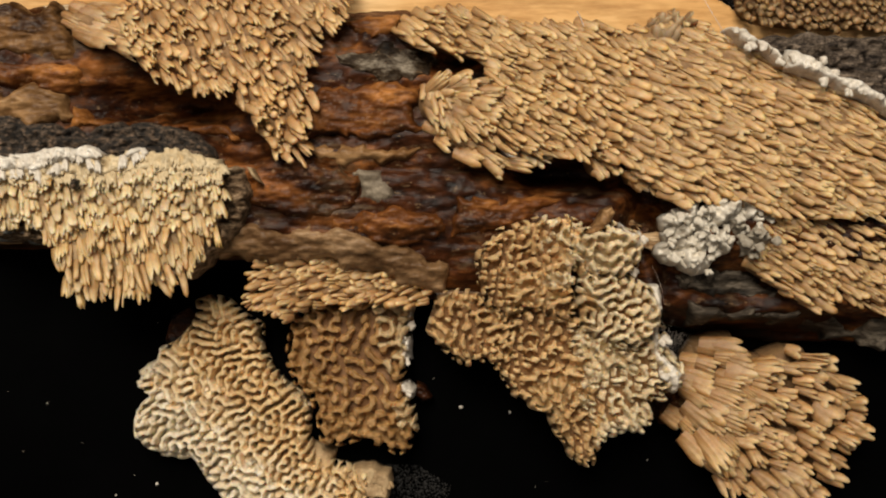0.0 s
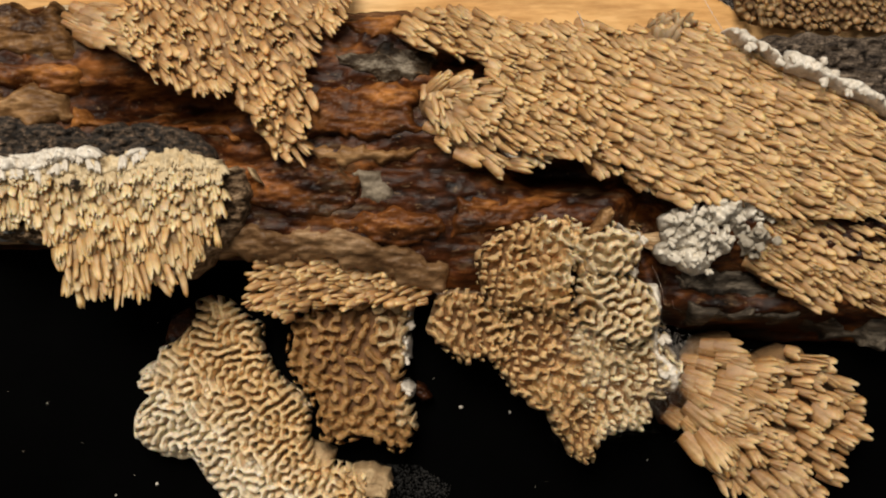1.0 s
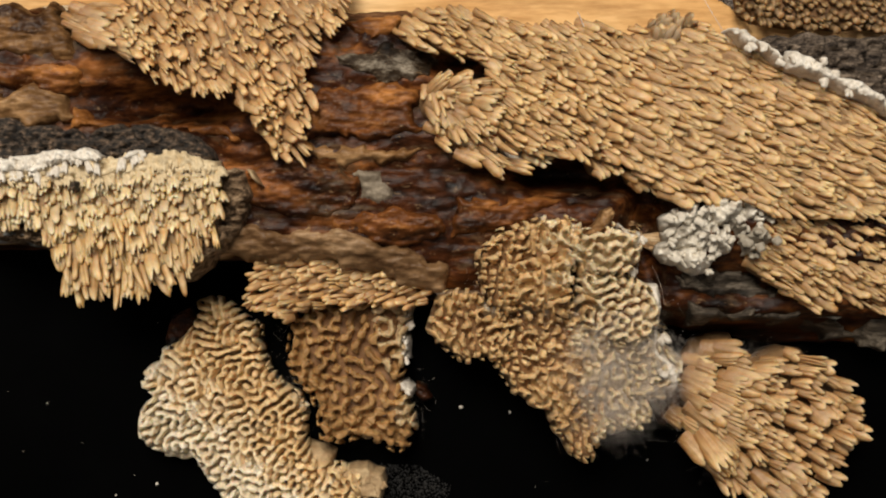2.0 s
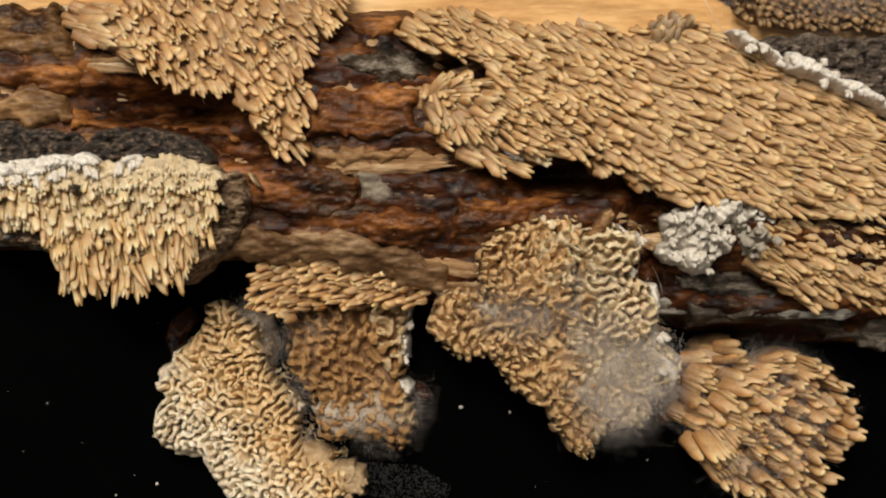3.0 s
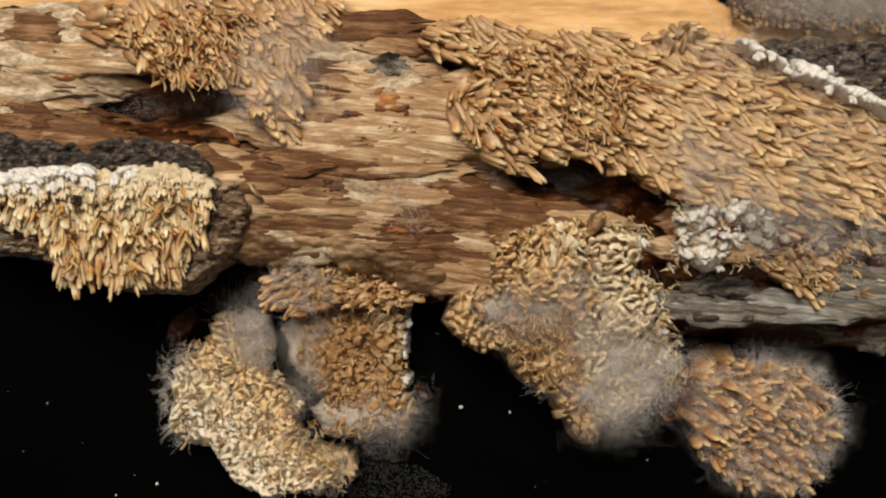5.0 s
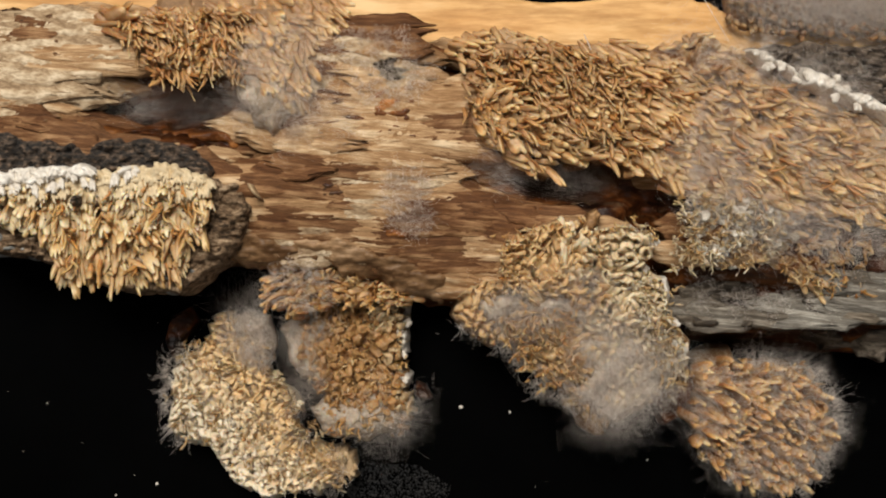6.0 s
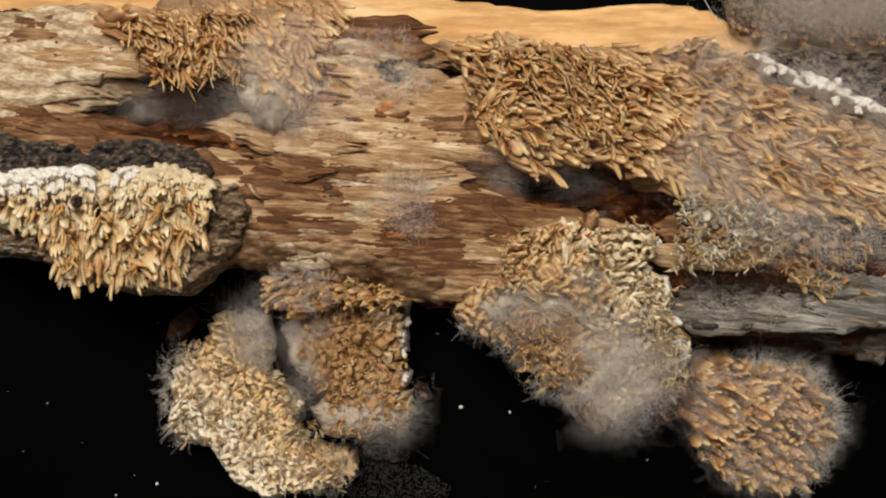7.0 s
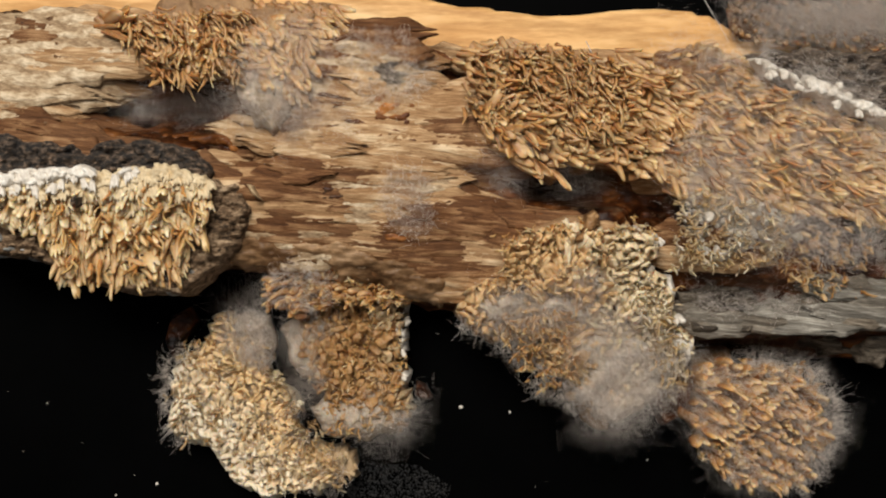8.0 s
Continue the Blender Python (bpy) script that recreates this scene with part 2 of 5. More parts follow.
M_BOARD = wood_material("pale_sapwood", (0.60, 0.32, 0.11), (0.70, 0.41, 0.16), (0.78, 0.52, 0.25), (40, 260, 260), 0.55, 0.4, relief=0.2)
M_TANWOOD = wood_material("tan_wood", (0.04, 0.016, 0.005), (0.20, 0.10, 0.036), (0.46, 0.27, 0.12), (120, 420, 420), 0.42, 1.3, relief=0.5, stain=0.45)
M_PALEWOOD = wood_material("pale_wet_wood", (0.10, 0.05, 0.02), (0.26, 0.15, 0.07), (0.48, 0.32, 0.18), (110, 420, 420), 0.45, 1.3, relief=0.4, stain=0.25)
M_RUSTWOOD = wood_material("rust_wood", (0.022, 0.007, 0.002), (0.15, 0.05, 0.012), (0.46, 0.19, 0.05), (130, 430, 430), 0.42, 1.3, relief=0.5, stain=0.45)
M_MOULDY = wood_material("mouldy_wood", (0.010, 0.006, 0.003), (0.05, 0.032, 0.017), (0.34, 0.29, 0.22), (420, 700, 700), 0.6, 0.9, stain=0.7)
M_FLAP = wood_material("mouldy_bark", (0.05, 0.045, 0.04), (0.22, 0.22, 0.20), (0.50, 0.50, 0.47), (300, 700, 700), 0.8, 0.7)
M_STRIP = wood_material("strip_bark", (0.016, 0.012, 0.010), (0.095, 0.072, 0.054), (0.27, 0.21, 0.155), (350, 1400, 1400), 0.75, 0.5)
M_CHIP = wood_material("bark_fibre", (0.04, 0.026, 0.015), (0.17, 0.108, 0.06), (0.40, 0.29, 0.18), (300, 1500, 1500), 0.75, 0.4)
# wood of the added blades that carry the log's dried colour
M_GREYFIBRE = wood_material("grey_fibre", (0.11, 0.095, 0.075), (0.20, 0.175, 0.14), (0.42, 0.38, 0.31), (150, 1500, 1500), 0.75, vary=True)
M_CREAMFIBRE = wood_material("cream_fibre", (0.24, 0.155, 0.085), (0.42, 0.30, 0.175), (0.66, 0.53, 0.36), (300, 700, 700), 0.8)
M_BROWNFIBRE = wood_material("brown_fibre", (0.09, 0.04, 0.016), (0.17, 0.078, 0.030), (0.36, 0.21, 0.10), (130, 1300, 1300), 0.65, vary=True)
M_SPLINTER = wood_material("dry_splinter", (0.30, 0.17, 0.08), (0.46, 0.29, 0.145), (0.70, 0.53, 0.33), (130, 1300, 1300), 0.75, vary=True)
M_GREYWOOD = wood_material("grey_wood", (0.015, 0.012, 0.009), (0.07, 0.055, 0.04), (0.24, 0.20, 0.15), (150, 900, 900), 0.6, 0.7)
m, t, b = nodes_of("mould_hyphae")
tint = ramp(t, noise_of(t, 300, 4), [(0.3, (0.82, 0.74, 0.67)), (0.7, (0.97, 0.91, 0.84))]).outputs["Color"]
soft_side, far_side, both = (t.nodes.new(k) for k in ("ShaderNodeBsdfDiffuse", "ShaderNodeBsdfTranslucent", "ShaderNodeMixShader"))
t.links.new(tint, soft_side.inputs["Color"])
t.links.new(tint, far_side.inputs["Color"])
t.links.new(soft_side.outputs[0], both.inputs[1])
t.links.new(far_side.outputs[0], both.inputs[2])
t.links.new(both.outputs[0], t.nodes["Material Output"].inputs["Surface"])
t.nodes.remove(b)
M_HYPHA = m

m, t, b = nodes_of("black_plate")
t.links.new(ramp(t, noise_of(t, 60, 4), [(0.3, (0.0003, 0.0003, 0.0003)), (0.7, (0.0008, 0.0008, 0.0008))]).outputs["Color"], b.inputs["Base Color"])
b.inputs["Roughness"].default_value = 0.55
b.inputs["Specular IOR Level"].default_value = 0.012
M_PLATE = m


# ---- setting: the black plate ----
def build_plate():
    bm = bmesh.new()
    bmesh.ops.create_cube(bm, size=1, matrix=Matrix.LocRotScale((0, 0, -0.002), None, (0.9, 0.7, 0.004)))
    bmesh.ops.bevel(bm, geom=list(bm.edges), offset=0.001, segments=2)
    me = bpy.data.meshes.new("table_plate")
    bm.to_mesh(me)
    tagged(part("table_plate", me, M_PLATE), "matt black plate under the specimens", "table", kind="structure")


build_plate()

# ---- the log ----
LOG = [(-56.3, 27.1), (-46.6, 28.9), (-29.3, 29.4), (-12.5, 27.6), (-5.1, 27.9), (-4.4, 26.2), (0.4, 25.1), (13.9, 24.9), (36.5, 24.9), (59, 25.2), (60.3, -6.8), (50, -11.2), (39.7, -11.4), (29.4, -9.6), (21.6, -7.7), (4.9, -6.4), (-1.5, -6.1), (-11.9, -1.9), (-25.4, -1.4), (-37.6, 0.1), (-56.3, 0.1)]


# sunken places of the log: x, y, half length, half width, depth
# several depths are raised to make black shade there
HOLLOWS = [(*(-30.5, 16.6), 9, 3.0, 7), (*(1, 21.6), 4, 1.6, 4), (*(14.0, 8.6), 9, 2.4, 6), (*(23.6, 1.4), 2.6, 6, 7),
           (*(35.2, -3.8), 9, 2.5, 4), (*(39.7, -10.2), 14, 2.0, 8), (*(-22.2, 11.7), 4, 2.0, 3)]


def log_round(x, y):
    d = (y - 12.5 + 0.117 * x) / 21.0
    return 4 + 10 * np.sqrt(np.clip(1 - d * d, 0.02, 1))


def log_hollow(x, y):
    z = log_round(x, y)
    for hx, hy, a, b, deep in HOLLOWS:
        z = z - deep * np.exp(-((x - hx) / a) ** 2 - ((y - hy) / b) ** 2)
    return np.maximum(z, 1.5)


def log_top(x, y):
    shelf = np.floor(2.6 * grain(x / 16.0, y / 3.4, 3)) * 0.6
    return np.maximum(log_hollow(x, y) + shelf + 1.7 * rough(x / 6.0, y / 1.8, 11, 4) + 0.9 * rough(x / 1.3, y / 0.5, 17, 4), 0.6)


# how the dried wood looks by place: x from, to, y from, to, share, kind (0 tan, 1 brown, 2 grey, 3 cream)
DRY_WOOD = [(-60, -38, 16, 30, 0.75, 3), (-22, -10, 2.6, 10.5, 0.95, 1), (-26, -11, -3, 2.6, 0.9, 3), (-11, 1, -1, 4.4, 0.85, 1), (-11, 0, 4.4, 9.5, 0.6, 3),
            (-15, 1, 9.5, 19, 0.9, 0), (1, 10, 2, 14, 0.9, 1), (-15, 1, 19, 28, 0.7, 3), (25, 60, -8.5, 0, 1.0, 2), (24, 60, -15, -8.5, 1.0, 1), (-40, -22, 9, 18, 0.6, 1)]
LAYERS = []
LAYERS.append(("pale", 1.3, [(-25.9, 1.9), (-20.5, 3), (-12.7, 2.8), (-5.5, 0.7), (0.4, -1.9), (-0.6, -5.5), (-8.1, -3.2), (-15.9, -1.4), (-25.9, -0.9)]))
LAYERS.append(("dark", 0.7, [(-22, 9.7), (-14.3, 10.2), (-9.2, 9), (-9.9, 3.6), (-15.6, 3.1), (-22, 4.4)]))
LAYERS.append(("rust", 1.0, [(-15.3, 17.5), (-9.2, 18.5), (-2.7, 18.6), (-2.3, 13.1), (-8.6, 12.2), (-15.6, 13)]))
LAYERS.append(("felt", 0.45, [(-11.3, 8.9), (-9.4, 9.4), (-6.6, 8.0), (-5.0, 6.7), (-5.6, 5.1), (-8.5, 4.8), (-10.1, 5.8), (-9.4, 7.3)]))
LAYERS.append(("white", 1.05, [(-12.3, 22.2), (-6, 23.4), (-0.9, 21.8), (-1.2, 19.1), (-6, 18.5), (-11.7, 19.7)]))
LAYERS.append(("rust", 0.8, [(-10.8, 26.9), (-5.4, 27.2), (-4.4, 23.7), (-10.5, 24.4)]))
LAYERS.append(("tan", 1.0, [(-53.6, 17.8), (-46, 18), (-42.2, 17.1), (-40.3, 15), (-46, 13.9), (-53.6, 14.4)]))
LAYERS.append(("rust", 0.8, [(-53.6, 21.8), (-46, 22), (-40.9, 20.4), (-41.5, 17.8), (-48.5, 18.4), (-53.6, 18.5)]))
LAYERS.append(("tan", 0.8, [(-53.6, 28), (-44.1, 27.5), (-40.9, 24.2), (-41.8, 21.8), (-47.9, 22.2), (-53.6, 22.3)]))
LAYERS.append(("rust", 0.9, [(-42.5, 15.7), (-33.5, 15.5), (-24.6, 14), (-22.6, 12.2), (-33.5, 13.2), (-41.8, 13.8)]))
LAYERS.append(("rust", 0.9, [(-11.9, 4.4), (-4.1, 5.1), (1, 3), (-0.3, 0.1), (-8, 0.7), (-12.5, 2.8)]))
LAYERS.append(("rust", 0.8, [(1, 5.7), (7.8, 6.8), (13, 5.3), (9.4, 3), (4.3, 0.7), (0.4, 1)]))
LAYERS.append(("tan", 0.9, [(-16.9, 12.7), (-6.7, 11.7), (-0.9, 11.1), (-5.4, 9.5), (-14.3, 10)]))
LAYERS.append(("grey", 1.2, [(28.6, -6.2), (35.3, -7), (41.9, -7.6), (41.5, -9.1), (34.6, -8.8), (29, -8.6)]))
LAYERS.append(("grey", 1.0, [(26.7, -1.9), (34.8, -2.5), (40, -4.8), (35.4, -6.4), (28.9, -5.8), (27, -4.2)]))
LAYERS.append(("grey", 0.8, [(42.2, -7.8), (51.1, -8.8), (56.3, -9.8), (56.3, -12.1), (48.4, -10.8), (42.5, -9.8)]))


def build_log():
    log = thing("log", (0, 12, 0), "decayed brown log lying across the black plate", "log")
    home = np.array((0, 12, 0))
    (v, f), = lumps(ragged(LOG, 1.0, 0.5, 3), 0.34, log_top, lambda x, y: 0 * x + 0.1, 3.0)
    part("trunk", mesh_of("trunk", v - home, f), M_LOG, log)
    kinds = {"felt": M_WOODFELT, "pale": M_PALEWOOD, "tan": M_TANWOOD, "rust": M_RUSTWOOD, "dark": M_LOG, "white": M_MOULDY, "grey": M_GREYWOOD}
    said = {"felt": "greyish white mycelium patch", "pale": "pale smooth sapwood layer", "tan": "pale tan wood layer", "rust": "rust-brown wood layer", "dark": "", "white": "wood layer white with mycelium", "grey": "grey rotten wood ledge"}
    for k, (kind, thick, outline) in enumerate(LAYERS):
        top = lambda x, y: log_hollow(x, y) + 0.5 + thick + 1.3 * rough(x / 5.0, y / 1.4, 60 + k, 4) + 1.0 * rough(x / 1.2, y / 0.5, 90 + k, 4)
        (v, f), = lumps(ragged(outline, 0.5, 1.8, 60 + k), 0.2, top, lambda x, y: log_hollow(x, y) - 1.5, 0.9)
        part("wood_layer", mesh_of("wood_layer", v - home, f), kinds[kind], log, said[kind])
    # added blades, hidden in the log, rise to show its drying colour
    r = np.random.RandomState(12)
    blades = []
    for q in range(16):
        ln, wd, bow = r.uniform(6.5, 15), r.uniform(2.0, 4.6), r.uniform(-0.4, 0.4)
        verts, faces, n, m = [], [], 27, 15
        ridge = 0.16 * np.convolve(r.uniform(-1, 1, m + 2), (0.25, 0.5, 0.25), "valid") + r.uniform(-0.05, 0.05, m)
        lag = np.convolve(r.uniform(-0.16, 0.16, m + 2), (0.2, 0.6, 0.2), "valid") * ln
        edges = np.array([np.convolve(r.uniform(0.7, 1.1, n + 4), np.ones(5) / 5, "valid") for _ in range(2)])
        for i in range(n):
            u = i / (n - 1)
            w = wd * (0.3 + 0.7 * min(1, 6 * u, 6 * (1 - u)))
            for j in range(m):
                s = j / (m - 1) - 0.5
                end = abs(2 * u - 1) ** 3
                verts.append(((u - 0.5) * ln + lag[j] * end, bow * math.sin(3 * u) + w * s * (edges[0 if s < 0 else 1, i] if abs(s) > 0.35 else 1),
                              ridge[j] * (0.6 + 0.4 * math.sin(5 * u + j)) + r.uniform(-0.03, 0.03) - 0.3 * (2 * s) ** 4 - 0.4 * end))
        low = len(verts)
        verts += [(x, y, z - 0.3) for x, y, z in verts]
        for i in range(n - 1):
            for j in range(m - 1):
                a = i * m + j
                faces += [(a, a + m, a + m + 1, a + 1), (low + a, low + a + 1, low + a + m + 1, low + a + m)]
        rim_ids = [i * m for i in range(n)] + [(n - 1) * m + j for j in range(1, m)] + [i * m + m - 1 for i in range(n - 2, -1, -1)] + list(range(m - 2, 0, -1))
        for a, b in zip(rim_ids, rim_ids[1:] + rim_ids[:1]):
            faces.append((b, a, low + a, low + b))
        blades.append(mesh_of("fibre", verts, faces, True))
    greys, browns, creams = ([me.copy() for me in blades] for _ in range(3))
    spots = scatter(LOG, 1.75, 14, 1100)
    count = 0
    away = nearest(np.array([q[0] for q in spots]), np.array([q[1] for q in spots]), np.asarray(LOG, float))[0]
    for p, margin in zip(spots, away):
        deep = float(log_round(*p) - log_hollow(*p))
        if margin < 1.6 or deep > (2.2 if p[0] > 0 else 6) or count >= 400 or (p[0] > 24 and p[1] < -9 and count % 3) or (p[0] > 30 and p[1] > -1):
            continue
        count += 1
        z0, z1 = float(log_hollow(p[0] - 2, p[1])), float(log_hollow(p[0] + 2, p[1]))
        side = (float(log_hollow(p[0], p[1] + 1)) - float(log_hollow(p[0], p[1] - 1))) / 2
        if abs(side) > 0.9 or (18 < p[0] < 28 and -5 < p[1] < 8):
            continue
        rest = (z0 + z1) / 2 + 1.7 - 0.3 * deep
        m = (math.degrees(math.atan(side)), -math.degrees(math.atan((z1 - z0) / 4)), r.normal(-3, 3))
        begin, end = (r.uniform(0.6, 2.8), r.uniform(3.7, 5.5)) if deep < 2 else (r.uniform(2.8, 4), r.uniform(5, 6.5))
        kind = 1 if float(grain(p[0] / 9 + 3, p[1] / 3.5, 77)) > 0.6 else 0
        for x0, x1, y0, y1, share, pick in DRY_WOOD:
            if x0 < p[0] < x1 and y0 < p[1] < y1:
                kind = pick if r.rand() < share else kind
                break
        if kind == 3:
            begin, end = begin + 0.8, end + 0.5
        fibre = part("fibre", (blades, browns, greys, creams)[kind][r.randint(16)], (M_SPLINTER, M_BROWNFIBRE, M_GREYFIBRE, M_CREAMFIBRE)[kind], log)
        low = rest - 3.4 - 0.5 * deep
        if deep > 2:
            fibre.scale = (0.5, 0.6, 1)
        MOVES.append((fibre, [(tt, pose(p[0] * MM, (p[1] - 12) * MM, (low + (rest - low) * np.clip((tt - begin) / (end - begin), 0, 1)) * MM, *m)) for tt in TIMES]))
    return log


log = build_log()
LOG_ROWS = ((0.0, 0, 0), (2.8, -0.1, 0), (4.7, -0.4, -0.1), (5.8, -0.9, -0.35), (6.9, -1.2, -0.55), (8.0, -1.45, -0.65))
MOVES.append((log, [(tt, pose(0, (12 + dy) * MM, 0, 0, 0, rz)) for tt, dy, rz in LOG_ROWS]))


# ---- the pale board behind the log ----
BOARD = [(-58.6, 33.2), (-5.6, 33.3), (1.1, 31.9), (11.7, 30.7), (18.3, 31.1), (26.2, 31.4), (31.6, 30.6), (34.2, 28.9), (35.5, 27.6), (60.7, 27.6), (60.7, 21.3), (-58.6, 21.3)]


def build_board():
    c = (0, 26, 0)
    board = thing("board", c, "pale orange peeled sapwood board behind the log", "board")
    top = lambda x, y: 8 + 0.25 * rough(x / 9.0, y / 1.5, 5, 4)
    (v, f), = lumps(ragged(BOARD, 1.0, 0.4, 8), 0.5, top, lambda x, y: 0 * x, 0.8)
    part("plank", mesh_of("plank", v - np.array(c), f), M_BOARD, board)
    MOVES.append((board, [(tt, pose(0, (26 + dy) * MM, 0)) for tt, dy in ((0, 0), (4.7, -0.1), (5.8, -0.9), (6.9, -2.0), (8.0, -2.7))]))


build_board()


# ---- bark ----
def bark_piece(name, outline, top, bottom, label, material, rows, seed, relief=0.6, plates=9, piece="scale"):
    poly = ragged(outline, 0.5, 1.0, seed)
    c = np.array((*poly.mean(0), 0))
    ob = thing(name, c, label, "bark")
    fn = lambda x, y: top + relief * 2 * rough(x / 3.0, y / 1.2, seed, 3) + 2.6 * rough(x / 0.9, y / 0.6, seed + 1, 4)
    area = (poly.max(0) - poly.min(0)).prod()
    seeds = scatter(poly, 0.55 * math.sqrt(area / plates), seed, plates)
    for (v, f), s in zip(lumps(poly, 0.17, fn, lambda x, y: bottom + 0 * x, 0.8, seeds, seed), seeds):
        if len(f):
            scale = part(piece, mesh_of(piece, v - np.array((*s, 0)), f), material, ob)
            scale.location = ((s[0] - c[0]) * MM, (s[1] - c[1]) * MM, rng.uniform(-0.5, 0.3) * MM)
    MOVES.append((ob, [(tt, pose((c[0] + dx) * MM, (c[1] + dy) * MM, 0, 0, 0, rz)) for tt, dx, dy, rz in rows]))
    return ob


B_MOVE = ((0, 0, 0, 0), (1.5, 0, -0.1, 0), (2.8, 0, -0.5, 0), (3.75, 0, -0.9, 0), (4.7, 0, -1.6, 0), (5.8, 0, -1.8, 0), (8, 0, -1.9, 0))
bark_piece("bark_flake", [(-52.4, 14.7), (-46.2, 14.5), (-43.1, 13.4), (-39.4, 13), (-36.3, 14.3), (-30.1, 13.6), (-27, 12.5), (-25.6, 10.3), (-26.3, 8.8), (-36.3, 8.1), (-52.4, 7.6)], 16.6, 11,
           "charred black crumbly bark edge above the cream fungus", M_BARK, B_MOVE, 41)
bark_piece("bark_chip", [(-53.6, 10.2), (-37.1, 10.2), (-25.7, 9.9), (-21.6, 9.0), (-21.2, 7.0), (-21.7, 4.1), (-23.3, 1.6), (-25.0, -0.4), (-28.5, -3.4), (-34.5, -4.1), (-42.8, -0.9), (-53.6, 2.5)], 15.6, 8,
           "brown fibrous bark chip carrying the cream fungus", M_CHIP, B_MOVE, 43, 0.8, 6, "layer")
bark_piece("bark_flap", [(-31.7, 2.3), (-26.6, 2.9), (-25.7, 1), (-27.4, -1.5), (-28.5, -3.2), (-31.1, -2.8)], 14.8, 10,
           "blue-grey mouldy bark flap under the cream fungus", M_FLAP, B_MOVE, 44, 0.5, 3, "layer")
bark_piece("bark_flap", [(-53.6, 4.2), (-48.5, 3.9), (-45, 2.6), (-46, 1), (-48.5, 0.6), (-53.6, 1.3)], 14.6, 10,
           "blue-grey mouldy bark flap under the cream fungus", M_FLAP, B_MOVE, 45, 0.5, 3, "layer")
bark_piece("bark_strip", [(34.7, 24.1), (40.4, 24.4), (58.2, 24.3), (58.2, 12.8), (44.2, 15.3), (37.8, 19.7)], 14.5, 8,
           "dark grey bark strip on the log", M_STRIP, ((0, 0, 0, 0), (4.7, 0, -0.3, 0), (5.8, 0, -0.9, 0), (8, 0, -1.7, 0)), 47)


# ---- teeth ----
def tooth_mesh(name, length, width, thick, bend, blunt, seed, forks=1):
    """A flattened, bent and lumpy tooth that stands on z = 0; forks: how many prongs are fused side by side in it."""
    r = np.random.RandomState(seed)
    verts, faces = [], []
    prong = width / (0.45 + 0.55 * forks)
    for k in range(forks):
        off = (k - (forks - 1) / 2) * prong * 0.72
        ln = length * (1 - 0.4 * r.rand() * (forks > 1))
        rings = ((0, 1.2), (0.35, 1.06), (0.62, 0.9), (0.82, 0.6 + 0.28 * blunt), (0.94, 0.26 + 0.42 * blunt))
        n, first = 8, len(verts)
        side, wring, start, deep = r.uniform(-0.14, 0.14), r.uniform(-0.7, 0.7), r.uniform(-0.3, 0.3), r.uniform(-0.2, 0.2) * thick
        sway = r.uniform(-0.12, 0.12)
        for h, w in rings:
            fat = w * r.uniform(0.92, 1.08)
            for q in range(n):
                a = 2 * math.pi * q / n
                j = fat * (1 + 0.08 * r.uniform(-1, 1)) * (0.72 + 0.4 * (q % 2) if math.sin(a) < -0.1 else 1)
                cx, cy = prong / 2 * j * math.cos(a), thick / 2 * j * math.sin(a)
                c, s = math.cos(start + wring * h), math.sin(start + wring * h)
                verts.append((off * (0.85 + 0.3 * h) + cx * c - cy * s + side * ln * h * h + sway * prong * math.sin(6 * h),
                              deep + cx * s + cy * c - bend * ln * h * h, ln * h + 0.07 * r.uniform(-1, 1)))
        verts.append((off * 1.15 + side * ln + sway * prong * math.sin(6), deep - bend * ln, ln * r.uniform(0.96, 1.04)))
        for i in range(len(rings) - 1):
            for q in range(n):
                a, b = first + i * n + q, first + i * n + (q + 1) % n
                faces.append((a, b, b + n, a + n))
        last = first + (len(rings) - 1) * n
        for q in range(n):
            faces.append((last + q, last + (q + 1) % n, len(verts) - 1))
    return mesh_of(name, verts, faces)


